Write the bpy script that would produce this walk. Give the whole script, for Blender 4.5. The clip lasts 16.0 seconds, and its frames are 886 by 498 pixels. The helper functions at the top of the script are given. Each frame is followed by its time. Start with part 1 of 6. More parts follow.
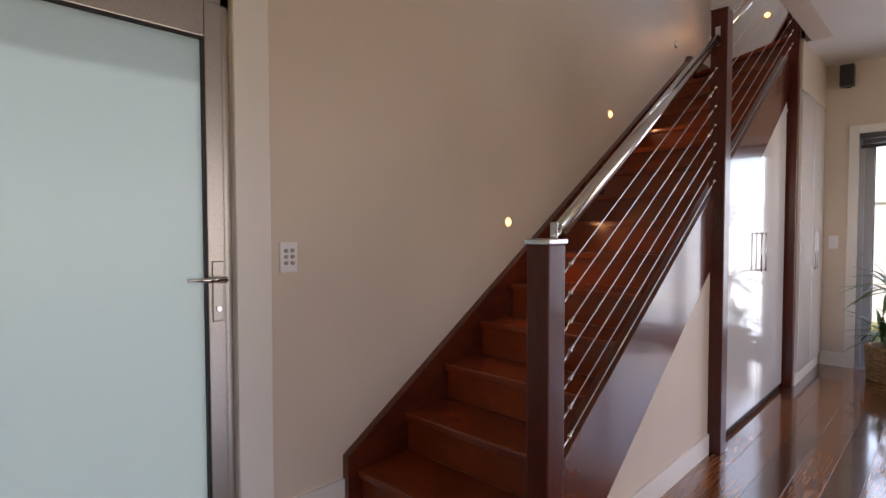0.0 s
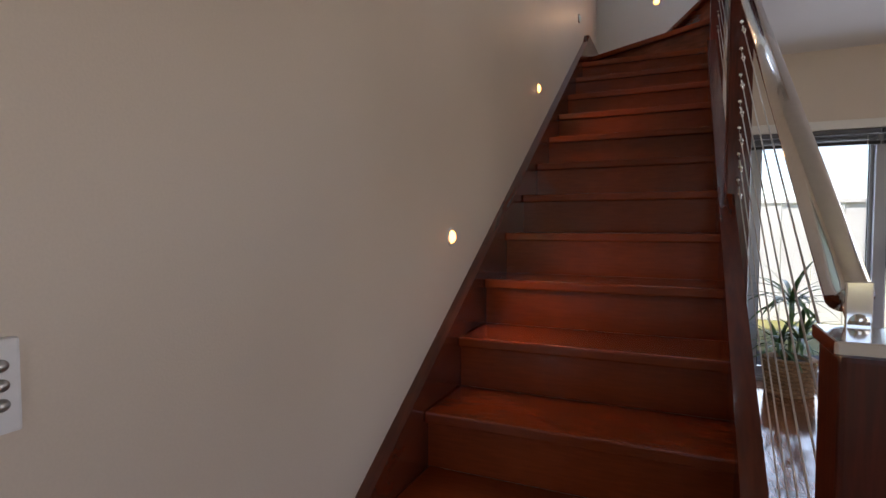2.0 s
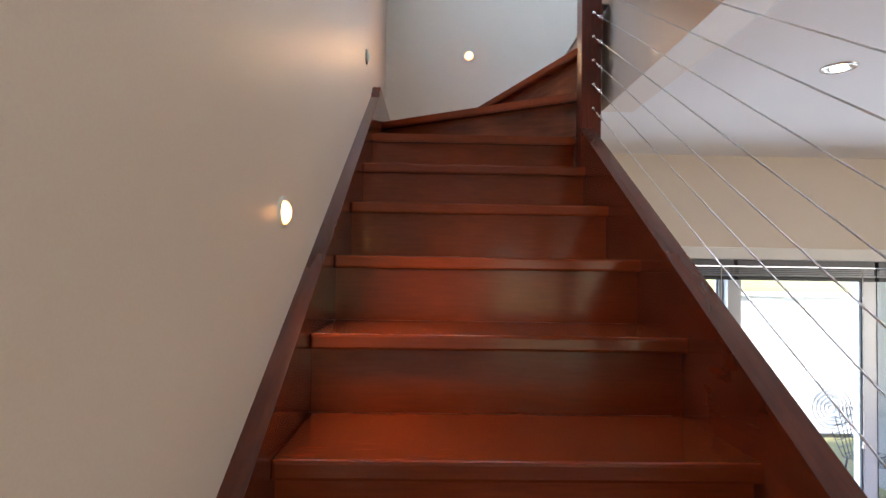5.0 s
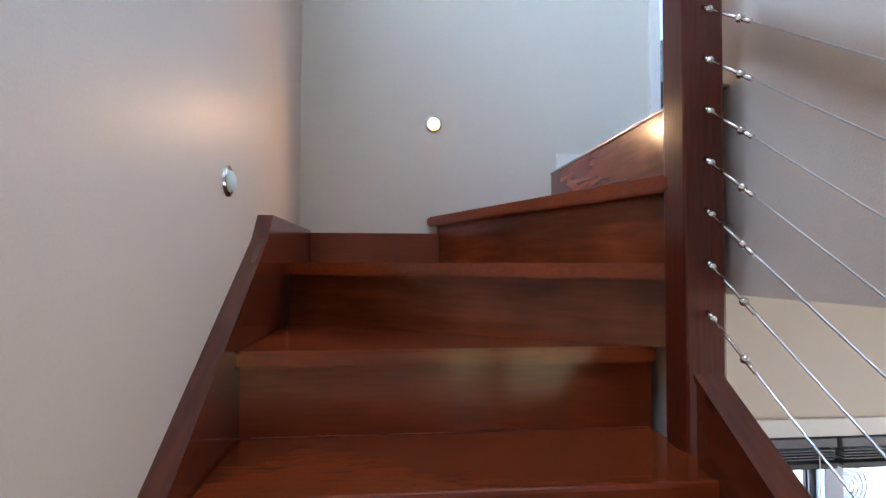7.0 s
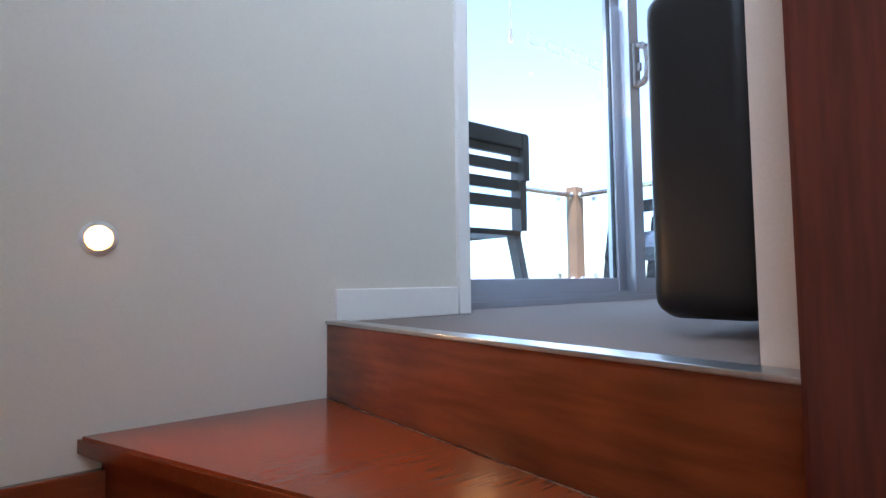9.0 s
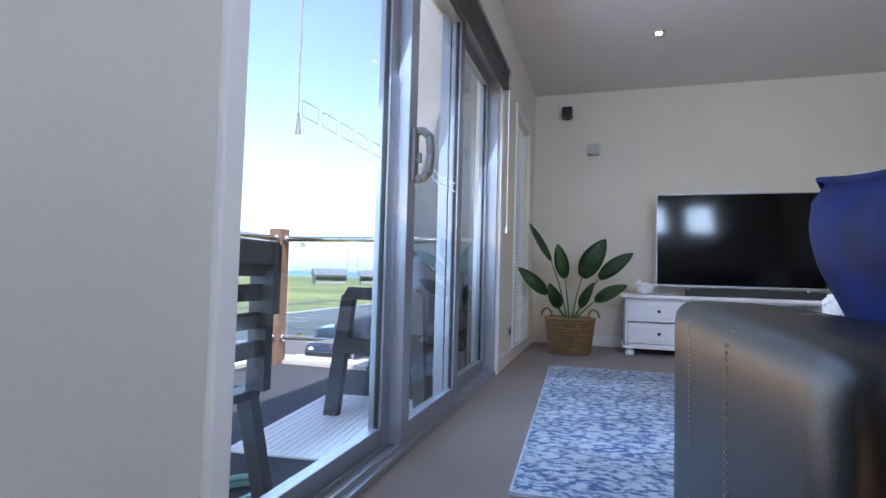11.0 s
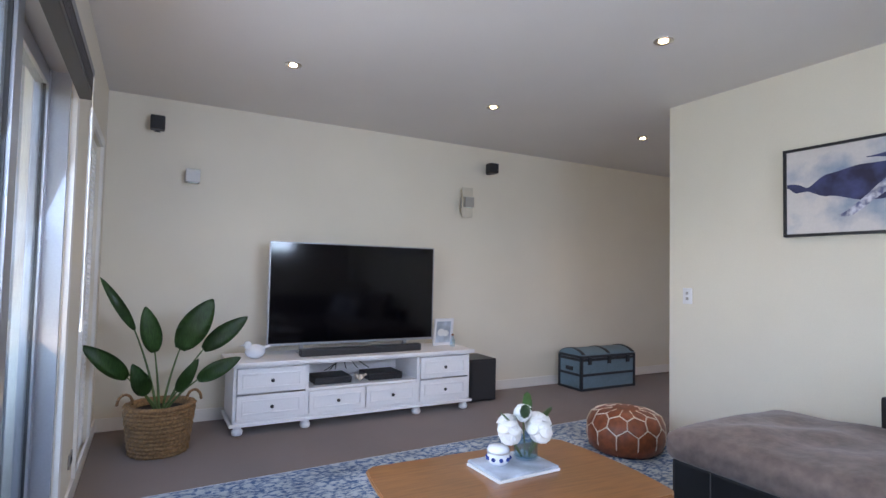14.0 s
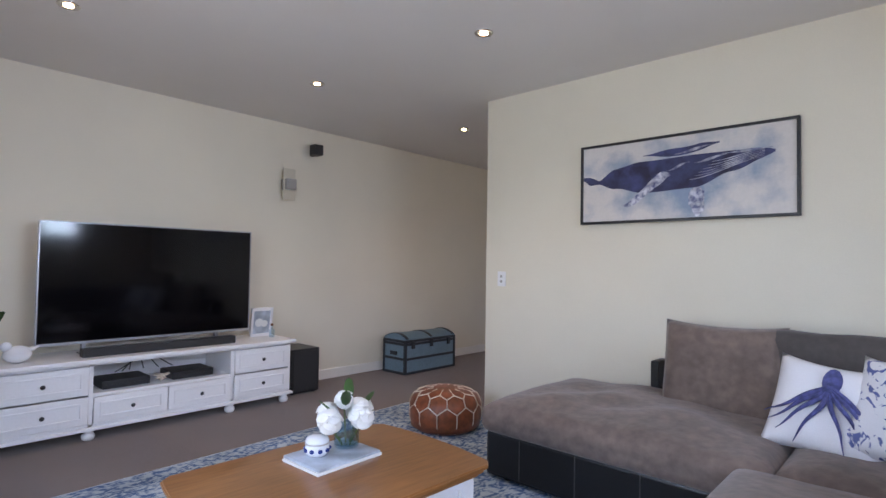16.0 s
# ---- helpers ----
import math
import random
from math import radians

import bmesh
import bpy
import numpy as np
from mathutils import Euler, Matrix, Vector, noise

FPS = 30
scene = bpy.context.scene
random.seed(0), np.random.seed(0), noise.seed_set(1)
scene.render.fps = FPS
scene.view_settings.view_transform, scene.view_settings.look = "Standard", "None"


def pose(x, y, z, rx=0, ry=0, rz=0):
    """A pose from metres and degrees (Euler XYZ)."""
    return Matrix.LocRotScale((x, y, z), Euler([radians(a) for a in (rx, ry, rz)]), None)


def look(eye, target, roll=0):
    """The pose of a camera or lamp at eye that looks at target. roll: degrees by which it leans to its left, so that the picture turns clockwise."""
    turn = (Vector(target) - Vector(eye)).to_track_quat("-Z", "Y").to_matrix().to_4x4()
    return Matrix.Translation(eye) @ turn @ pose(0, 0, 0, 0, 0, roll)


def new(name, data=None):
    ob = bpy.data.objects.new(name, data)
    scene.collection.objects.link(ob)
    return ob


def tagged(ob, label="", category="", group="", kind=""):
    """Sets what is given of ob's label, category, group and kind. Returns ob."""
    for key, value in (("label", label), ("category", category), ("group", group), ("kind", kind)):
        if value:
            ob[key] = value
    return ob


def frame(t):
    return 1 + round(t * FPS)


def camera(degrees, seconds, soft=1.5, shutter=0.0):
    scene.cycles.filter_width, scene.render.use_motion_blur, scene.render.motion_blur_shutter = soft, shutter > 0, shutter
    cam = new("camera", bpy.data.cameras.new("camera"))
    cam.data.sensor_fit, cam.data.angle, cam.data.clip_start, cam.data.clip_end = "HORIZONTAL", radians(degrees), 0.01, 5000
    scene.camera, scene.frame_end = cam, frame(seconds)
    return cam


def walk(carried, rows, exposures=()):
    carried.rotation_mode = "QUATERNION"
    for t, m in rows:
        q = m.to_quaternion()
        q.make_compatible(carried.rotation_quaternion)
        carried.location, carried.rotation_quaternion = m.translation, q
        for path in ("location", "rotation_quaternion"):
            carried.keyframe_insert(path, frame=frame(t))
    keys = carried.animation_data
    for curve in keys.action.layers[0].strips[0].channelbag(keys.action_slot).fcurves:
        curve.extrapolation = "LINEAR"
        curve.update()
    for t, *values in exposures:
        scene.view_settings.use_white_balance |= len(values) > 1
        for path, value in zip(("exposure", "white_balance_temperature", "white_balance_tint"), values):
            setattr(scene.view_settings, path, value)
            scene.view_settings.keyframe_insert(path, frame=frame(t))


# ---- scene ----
cam = camera(79.6, 16.0)
PATH = [
    (0, (1.874, -1.276, 1.210), (0.482, 0.158, 1.137), -0.1),
    (0.5, (1.534, -1.145, 1.222), (0.175, 0.320, 1.136), -0.1),
    (1, (1.252, -0.997, 1.230), (-0.018, 0.546, 1.145), -0.1),
    (1.5, (0.960, -0.801, 1.276), (-0.066, 0.913, 1.187), 0.4),
    (2, (0.758, -0.557, 1.300), (-0.063, 1.265, 1.205), -0.1),
    (2.5, (0.562, -0.288, 1.338), (0.057, 1.644, 1.224), 1.1),
    (3, (0.431, 0.026, 1.364), (0.227, 2.015, 1.320), 1.1),
    (3.2, (0.366, 0.197, 1.361), (0.279, 2.195, 1.388), 1.8),
    (5.3, (0.308, 1.502, 2.086), (0.378, 3.500, 2.147), 0.9),
    (5.5, (0.312, 1.619, 2.165), (0.408, 3.616, 2.225), 0.8),
    (6, (0.336, 1.906, 2.351), (0.457, 3.902, 2.392), 0.3),
    (6.5, (0.352, 2.210, 2.518), (0.507, 4.203, 2.566), 0.2),
    (7, (0.347, 2.503, 2.696), (0.542, 4.493, 2.754), 0.1),
    (7.5, (0.355, 2.763, 2.847), (0.692, 4.733, 2.922), 0.2),
    (8, (0.327, 2.968, 2.949), (1.032, 4.838, 3.023), 0.1),
    (8.5, (0.361, 3.162, 3.058), (1.365, 4.890, 3.149), 0.5),
    (8.7, (0.370, 3.251, 3.087), (1.470, 4.918, 3.194), -0.2),
    (9.75, (0.545, 3.635, 3.425), (2.095, 4.895, 3.520), 0.8),
    (10.8, (0.752, 4.004, 3.685), (2.631, 4.684, 3.769), 1.6),
    (11, (0.783, 4.05, 3.718), (2.696, 4.629, 3.812), 1.5),
    (11.5, (0.848, 4.141, 3.830), (2.835, 4.351, 3.934), 1.5),
    (12, (0.993, 4.252, 3.930), (2.987, 4.15, 4.040), 1.6),
    (12.5, (1.191, 4.354, 4.040), (3.156, 4.001, 4.154), 1.6),
    (13, (1.35, 4.412, 4.110), (3.275, 3.882, 4.217), 1.5),
    (13.5, (1.49, 4.439, 4.202), (3.343, 3.693, 4.303), 1.4),
    (14, (1.588, 4.422, 4.264), (3.339, 3.458, 4.352), 1.2),
    (14.5, (1.635, 4.419, 4.28), (3.267, 3.265, 4.359), 1.1),
    (15, (1.618, 4.41, 4.267), (3.121, 3.093, 4.34), 1.0),
    (15.5, (1.595, 4.395, 4.242), (2.993, 2.967, 4.304), 0.9),
    (16, (1.649, 4.349, 4.231), (3.005, 2.879, 4.291), 0.9),
]
walk(cam, [(t, look(eye, target, roll)) for t, eye, target, roll in PATH],
     exposures=[(0.0, 1.63, 6900, 30), (1.0, 1.40, 6700, 28), (1.5, 1.25, 6500, 28), (2.0, 1.48, 6300, 24), (2.5, 1.96, 6200, 24), (3.2, 2.06, 6200, 24),
                (5.5, 2.63, 6200, 20), (6.0, 2.69, 6300, 21), (7.0, 2.63, 5600, 18), (8.0, 2.75, 6300, 22), (8.5, 2.53, 5900, 20), (10.8, 1.75, 6000, 25), (11.5, 1.55, 6200, 28), (12.5, 1.31, 6200, 26),
                (13.0, 0.99, 6050, 24), (13.5, 1.13, 6150, 25), (14.0, 2.03, 6300, 26), (14.5, 2.17, 6350, 26), (15.5, 1.95, 6500, 28), (16.0, 1.90, 6500, 28)])

# ---- light ----
SUN_EL, SUN_AZ = 64.0, -130.0      # degrees; the azimuth turns from +y towards +x
world = bpy.data.worlds.new("sky")
scene.world = world
world.use_nodes = True
wn = world.node_tree.nodes
sky = wn.new("ShaderNodeTexSky")
sky.sky_type, sky.sun_disc = "NISHITA", False
sky.sun_elevation, sky.sun_rotation = radians(SUN_EL), radians(SUN_AZ)
world.node_tree.links.new(sky.outputs[0], wn["Background"].inputs[0])
wn["Background"].inputs[1].default_value = 0.15
sun = new("sun", bpy.data.lights.new("sun", "SUN"))
sun.data.energy, sun.data.angle, sun.data.color = 4.0, radians(0.5), (1.0, 0.93, 0.84)
sun.matrix_world = look((0, 0, 0), (-math.sin(radians(SUN_AZ)) * math.cos(radians(SUN_EL)),
                                    -math.cos(radians(SUN_AZ)) * math.cos(radians(SUN_EL)), -math.sin(radians(SUN_EL))))


def window_light(name, centre, size, target, watts, colour=(0.80, 0.90, 1.0)):
    """An area lamp added at one opening to stand in for daylight through it."""
    ob = new(name, bpy.data.lights.new(name, "AREA"))
    ob.data.shape, ob.data.size, ob.data.size_y = "RECTANGLE", size[0], size[1]
    ob.data.energy, ob.data.color = watts, colour
    ob.matrix_world = look(centre, target)
    return ob


window_light("balcony_door_daylight", (2.9, 4.93, 4.10), (2.7, 1.95), (2.9, 0.0, 2.4), 14, (0.50, 0.74, 1.0))
window_light("balcony_door_ground_light", (2.9, 4.95, 4.10), (2.7, 1.95), (2.9, 1.5, 7.5), 6.2, (1.0, 0.78, 0.44))
window_light("garden_door_daylight", (2.9, 4.93, 1.05), (3.2, 1.9), (2.9, 0.0, 1.0), 20, (0.74, 0.86, 1.0))
window_light("east_window_daylight", (6.42, 0.5, 1.08), (4.0, 2.0), (0.0, 0.5, 1.0), 14, (1.0, 0.92, 0.84))
window_light("stair_window_daylight", (-0.19, 2.3, 4.87), (0.54, 0.5), (1.9, 4.6, 3.9), 12, (0.62, 0.82, 1.0))
window_light("stair_window_daylight", (-0.19, 3.14, 4.87), (0.50, 0.5), (1.9, 4.6, 3.7), 12, (0.62, 0.82, 1.0))
# Added fill lamp behind an unseen opening in the south wall.
window_light("south_fill_light", (2.2, -3.42, 4.55), (1.5, 1.0), (2.2, 0.0, 4.2), 7, (0.9, 0.94, 1.0))


def spot(name, x, y, z, watts, target, angle=110, colour=(1.0, 0.56, 0.22), size=0.03):
    ob = new(name, bpy.data.lights.new(name, "SPOT"))
    ob.data.energy, ob.data.color, ob.data.spot_size, ob.data.spot_blend = watts * 0.78, colour, radians(angle), 0.7
    ob.data.shadow_soft_size = size
    ob.matrix_world = look((x, y, z), target)
    return ob


# ---- materials ----
def mat(name, colour, rough=0.6, metal=0.0, grain=0.0, scale=40.0, stretch=(1, 1, 1), bump=0.0, colour2=None,
        stain=0.06, stain_scale=1.5, spec=0.5, coat=0.0, by_object=0.0, transmission=0.0, sheen=0.0, rough_var=0.0, coat_rough=0.08):
    m = bpy.data.materials.new(name)
    m.use_nodes = True
    nt = m.node_tree
    n, l = nt.nodes, nt.links
    b = n["Principled BSDF"]
    b.inputs["Roughness"].default_value = rough
    b.inputs["Metallic"].default_value = metal
    b.inputs["Specular IOR Level"].default_value = spec
    b.inputs["Coat Weight"].default_value = coat
    b.inputs["Coat Roughness"].default_value = coat_rough
    b.inputs["Transmission Weight"].default_value = transmission
    b.inputs["Sheen Weight"].default_value = sheen
    tc = n.new("ShaderNodeTexCoord")
    mp = n.new("ShaderNodeMapping")
    mp.inputs["Scale"].default_value = stretch
    l.new(tc.outputs["Object"], mp.inputs[0])
    fine = n.new("ShaderNodeTexNoise")
    fine.inputs["Scale"].default_value = scale
    fine.inputs["Detail"].default_value = 6.0
    l.new(mp.outputs[0], fine.inputs["Vector"])
    wide = n.new("ShaderNodeTexNoise")
    wide.inputs["Scale"].default_value = stain_scale
    wide.inputs["Detail"].default_value = 3.0
    l.new(tc.outputs["Object"], wide.inputs["Vector"])
    c2 = colour2 or tuple(v * (1.0 - grain) for v in colour)
    ramp = n.new("ShaderNodeValToRGB")
    ramp.color_ramp.elements[0].position, ramp.color_ramp.elements[1].position = 0.35, 0.65
    ramp.color_ramp.elements[0].color = (*c2, 1)
    ramp.color_ramp.elements[1].color = (*colour, 1)
    l.new(fine.outputs["Fac"], ramp.inputs[0])
    amount = n.new("ShaderNodeMapRange")
    amount.inputs["To Min"].default_value, amount.inputs["To Max"].default_value = 1.0 - stain, 1.0 + stain
    amount.inputs["From Min"].default_value, amount.inputs["From Max"].default_value = 0.3, 0.7
    l.new(wide.outputs["Fac"], amount.inputs["Value"])
    hsv = n.new("ShaderNodeHueSaturation")
    l.new(ramp.outputs[0], hsv.inputs["Color"])
    if by_object:
        info = n.new("ShaderNodeObjectInfo")
        rr = n.new("ShaderNodeMapRange")
        rr.inputs["To Min"].default_value, rr.inputs["To Max"].default_value = 1.0 - by_object, 1.0 + by_object
        l.new(info.outputs["Random"], rr.inputs["Value"])
        mul = n.new("ShaderNodeMath")
        mul.operation = "MULTIPLY"
        l.new(rr.outputs[0], mul.inputs[0])
        l.new(amount.outputs[0], mul.inputs[1])
        l.new(mul.outputs[0], hsv.inputs["Value"])
    else:
        l.new(amount.outputs[0], hsv.inputs["Value"])
    l.new(hsv.outputs[0], b.inputs["Base Color"])
    if rough_var:
        rv = n.new("ShaderNodeMapRange")
        rv.inputs["To Min"].default_value, rv.inputs["To Max"].default_value = max(0.02, rough - rough_var), rough + rough_var
        l.new(wide.outputs["Fac"], rv.inputs["Value"])
        l.new(rv.outputs[0], b.inputs["Roughness"])
    if bump:
        bp = n.new("ShaderNodeBump")
        bp.inputs["Strength"].default_value = 0.6
        bp.inputs["Distance"].default_value = bump
        l.new(fine.outputs["Fac"], bp.inputs["Height"])
        l.new(bp.outputs[0], b.inputs["Normal"])
    return m


def glass_mat(name, colour=(0.93, 0.97, 0.96), rough=0.0):
    """Thin pane: clear, with a mirror's share of the light."""
    m = bpy.data.materials.new(name)
    m.use_nodes = True
    n, l = m.node_tree.nodes, m.node_tree.links
    n.remove(n["Principled BSDF"])
    tr, gl, mx, fr = (n.new("ShaderNodeBsdfTransparent"), n.new("ShaderNodeBsdfGlossy"), n.new("ShaderNodeMixShader"), n.new("ShaderNodeLayerWeight"))
    tr.inputs[0].default_value = (*colour, 1)
    gl.inputs["Roughness"].default_value = rough
    pw, ma = n.new("ShaderNodeMath"), n.new("ShaderNodeMath")
    pw.operation, ma.operation = "POWER", "MULTIPLY_ADD"
    fr.inputs["Blend"].default_value = 0.5
    l.new(fr.outputs["Facing"], pw.inputs[0])
    pw.inputs[1].default_value = 4.5
    l.new(pw.outputs[0], ma.inputs[0])
    ma.inputs[1].default_value, ma.inputs[2].default_value = 0.7, 0.035
    l.new(ma.outputs[0], mx.inputs[0]), l.new(tr.outputs[0], mx.inputs[1]), l.new(gl.outputs[0], mx.inputs[2])
    l.new(mx.outputs[0], n["Material Output"].inputs[0])
    return m


def glow_mat(name, colour, strength):
    m = bpy.data.materials.new(name)
    m.use_nodes = True
    b = m.node_tree.nodes["Principled BSDF"]
    b.inputs["Emission Color"].default_value = (*colour, 1)
    b.inputs["Emission Strength"].default_value = strength
    return m


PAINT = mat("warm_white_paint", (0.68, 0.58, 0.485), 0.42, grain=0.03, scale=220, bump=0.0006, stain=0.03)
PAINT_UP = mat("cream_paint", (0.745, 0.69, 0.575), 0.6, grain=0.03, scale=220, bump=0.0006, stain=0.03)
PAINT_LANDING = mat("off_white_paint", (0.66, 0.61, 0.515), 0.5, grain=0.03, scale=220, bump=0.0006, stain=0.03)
CEIL = mat("ceiling_paint", (0.74, 0.71, 0.68), 0.7, grain=0.02, scale=150, bump=0.0004, stain=0.02)
TRIM = mat("white_gloss_trim", (0.78, 0.75, 0.70), 0.3, grain=0.02, scale=60, stain=0.02)
STAIR = mat("stained_red_timber", (0.208, 0.037, 0.009), 0.2, grain=0.16, scale=9, stretch=(1.2, 14, 14), bump=0.0006, stain=0.25, stain_scale=3.0, coat=0.45, spec=0.25, by_object=0.18, rough_var=0.08, coat_rough=0.14)
WINDER = mat("stained_red_riser", (0.20, 0.044, 0.013), 0.24, grain=0.35, scale=5, stretch=(1.2, 1.2, 9), bump=0.0004, stain=0.3, stain_scale=4.0, coat=0.4, spec=0.25, coat_rough=0.14)
POST = mat("stained_red_post", (0.10, 0.017, 0.008), 0.3, grain=0.4, scale=9, stretch=(14, 14, 1.0), bump=0.0005, stain=0.2, stain_scale=3.0, coat=0.25, spec=0.3, by_object=0.1)
STRING = mat("stained_red_stringer", (0.12, 0.024, 0.010), 0.22, grain=0.35, scale=6, stretch=(10, 1.0, 2.2), bump=0.0002, stain=0.2, stain_scale=2.0, coat=0.5, spec=0.3)
BOARDS = mat("polished_floorboard", (0.20, 0.075, 0.030), 0.12, grain=0.45, scale=7, stretch=(16, 1.0, 8), bump=0.0004, stain=0.25, stain_scale=2.0, coat=0.7, by_object=0.55)
CARPET = mat("brown_loop_carpet", (0.19, 0.128, 0.098), 0.95, grain=0.45, scale=420, bump=0.004, stain=0.1, stain_scale=2.2, sheen=0.2)
DECK = mat("dark_outdoor_carpet", (0.035, 0.037, 0.045), 0.95, grain=0.5, scale=260, bump=0.004, stain=0.15)
CHROME = mat("polished_steel", (0.75, 0.73, 0.70), 0.12, metal=1.0, grain=0.05, scale=80, stain=0.04)
CABLE = mat("steel_cable", (0.62, 0.60, 0.57), 0.3, metal=1.0, grain=0.2, scale=300, stain=0.05)
ALU = mat("silver_aluminium", (0.36, 0.37, 0.40), 0.34, metal=0.6, grain=0.05, scale=120, stain=0.04)
SEAL = mat("black_rubber_seal", (0.02, 0.02, 0.022), 0.6, grain=0.2, scale=80)
GLASS = glass_mat("clear_pane")
GLASS2 = glass_mat("balustrade_pane", (0.78, 0.89, 0.95))
FROST = mat("frosted_pane", (0.70, 0.80, 0.76), 0.5, grain=0.02, scale=60, stain=0.02)


def milk_mat(name, front, through_colour):
    """Etched glass: part of the daylight behind it comes through, spread out."""
    m = bpy.data.materials.new(name)
    m.use_nodes = True
    n, l = m.node_tree.nodes, m.node_tree.links
    b = n["Principled BSDF"]
    b.inputs["Base Color"].default_value = (*front, 1)
    b.inputs["Roughness"].default_value = 0.25
    tr, ad = n.new("ShaderNodeBsdfTranslucent"), n.new("ShaderNodeMixShader")
    tr.inputs[0].default_value = (*through_colour, 1)
    ad.inputs[0].default_value = 0.5
    l.new(b.outputs[0], ad.inputs[1]), l.new(tr.outputs[0], ad.inputs[2])
    l.new(ad.outputs[0], n["Material Output"].inputs[0])
    return m


MILK = milk_mat("etched_glass", (0.68, 0.76, 0.75), (0.50, 0.60, 0.61))
GLOSSW = mat("gloss_white_cabinet", (0.72, 0.72, 0.72), 0.06, grain=0.01, scale=40, stain=0.01, coat=0.8)
WHITE = mat("white_furniture_paint", (0.80, 0.79, 0.80), 0.38, grain=0.03, scale=60, stain=0.03, bump=0.0003)
BLACKP = mat("black_plastic", (0.016, 0.016, 0.018), 0.4, grain=0.2, scale=150, stain=0.05)
HANDLE = mat("grey_moulded_handle", (0.13, 0.125, 0.13), 0.42, metal=0.0, grain=0.06, scale=80, stain=0.02)
SCREEN = mat("tv_screen", (0.002, 0.002, 0.003), 0.09, grain=0.0, scale=10, stain=0.0, spec=0.28)
LEATHER = mat("black_leather", (0.010, 0.0098, 0.011), 0.36, grain=0.25, scale=180, bump=0.0005, stain=0.2, spec=0.4)
SUEDE = mat("grey_brown_suede", (0.185, 0.133, 0.112), 0.88, grain=0.30, scale=22, bump=0.006, stain=0.2, stain_scale=5.0, sheen=0.2)
SUEDE_D = mat("dark_grey_suede", (0.085, 0.072, 0.068), 0.92, grain=0.2, scale=30, bump=0.003, stain=0.15, sheen=0.2)
NAVY = mat("navy_velvet", (0.002, 0.012, 0.10), 0.7, grain=0.4, scale=14, bump=0.004, stain=0.25, stain_scale=6, spec=0.15)
OAK = mat("honey_timber", (0.31, 0.128, 0.040), 0.3, grain=0.26, scale=6, stretch=(12, 1.0, 10), bump=0.0005, stain=0.15, stain_scale=3, coat=0.25)
WICKER = mat("cane_wicker", (0.34, 0.195, 0.085), 0.7, grain=0.45, scale=60, bump=0.002, stain=0.2, stain_scale=9)
LEAF = mat("green_leaf", (0.045, 0.115, 0.028), 0.35, grain=0.4, scale=30, stretch=(1, 6, 1), bump=0.001, stain=0.25, stain_scale=6, by_object=0.3)
STEM = mat("green_stem", (0.12, 0.19, 0.06), 0.5, grain=0.3, scale=30)
SOIL = mat("potting_soil", (0.03, 0.02, 0.014), 0.95, grain=0.5, scale=90, bump=0.01)
TRUNKBLUE = mat("blue_grey_trunk", (0.15, 0.245, 0.31), 0.5, grain=0.15, scale=50, stain=0.12)
TRUNKBAND = mat("dark_trunk_band", (0.02, 0.026, 0.035), 0.45, grain=0.3, scale=60)
TAN = mat("tan_leather", (0.24, 0.062, 0.02), 0.4, grain=0.35, scale=30, bump=0.001, stain=0.25, stain_scale=8)
STITCH = mat("cream_stitching", (0.62, 0.52, 0.42), 0.8, grain=0.1, scale=90)
LENS = glow_mat("lamp_lens", (1.0, 0.72, 0.36), 4.0)
STEPLENS = glow_mat("step_light_lens", (1.0, 0.42, 0.09), 2.3)
OUTFRAME = mat("dark_outdoor_timber", (0.030, 0.026, 0.028), 0.6, grain=0.4, scale=20, stretch=(2, 2, 12), stain=0.2)
CUSH = mat("grey_outdoor_cushion", (0.20, 0.20, 0.24), 0.9, grain=0.2, scale=120, bump=0.002)
RENDERW = mat("grey_wall_render", (0.30, 0.30, 0.31), 0.85, grain=0.15, scale=70, bump=0.004, stain=0.06)
GRASS = mat("mown_grass", (0.15, 0.165, 0.035), 0.95, colour2=(0.21, 0.185, 0.06), scale=0.9, stain=0.35, stain_scale=0.03, bump=0.01)
ASPHALT = mat("asphalt", (0.085, 0.083, 0.082), 0.9, grain=0.25, scale=40, stain=0.2, stain_scale=0.12)
LINE = mat("white_road_paint", (0.7, 0.7, 0.68), 0.8, grain=0.2, scale=20)
CONCRETE = mat("pale_concrete", (0.50, 0.47, 0.42), 0.85, grain=0.15, scale=30, bump=0.002)
SEA = mat("sea_water", (0.035, 0.10, 0.16), 0.25, grain=0.3, scale=0.02, stain=0.1, stain_scale=0.004)
HILL = mat("hazy_hill", (0.20, 0.24, 0.24), 0.95, grain=0.25, scale=0.05)
BRICKW = mat("pale_brick_house", (0.42, 0.36, 0.28), 0.85, grain=0.2, scale=3)
ROOF = mat("grey_tin_roof", (0.20, 0.19, 0.19), 0.6, grain=0.2, scale=5)
CARPAINT = mat("dark_car_paint", (0.010, 0.012, 0.018), 0.15, grain=0.1, scale=20, coat=1.0)
CARGLASS = mat("dark_car_glass", (0.01, 0.012, 0.014), 0.05, spec=0.8)
TYRE = mat("black_tyre", (0.015, 0.015, 0.015), 0.8, grain=0.3, scale=60)
PETAL = mat("white_petal", (0.80, 0.80, 0.78), 0.6, grain=0.06, scale=50)
CERAMIC = mat("white_ceramic", (0.72, 0.74, 0.78), 0.15, grain=0.02, scale=30)
COBALT = mat("blue_glaze", (0.03, 0.06, 0.25), 0.2, grain=0.4, scale=60)
MAGAZINE = mat("magazine_cover", (0.50, 0.56, 0.64), 0.3, grain=0.35, scale=12, stain=0.25, stain_scale=9)
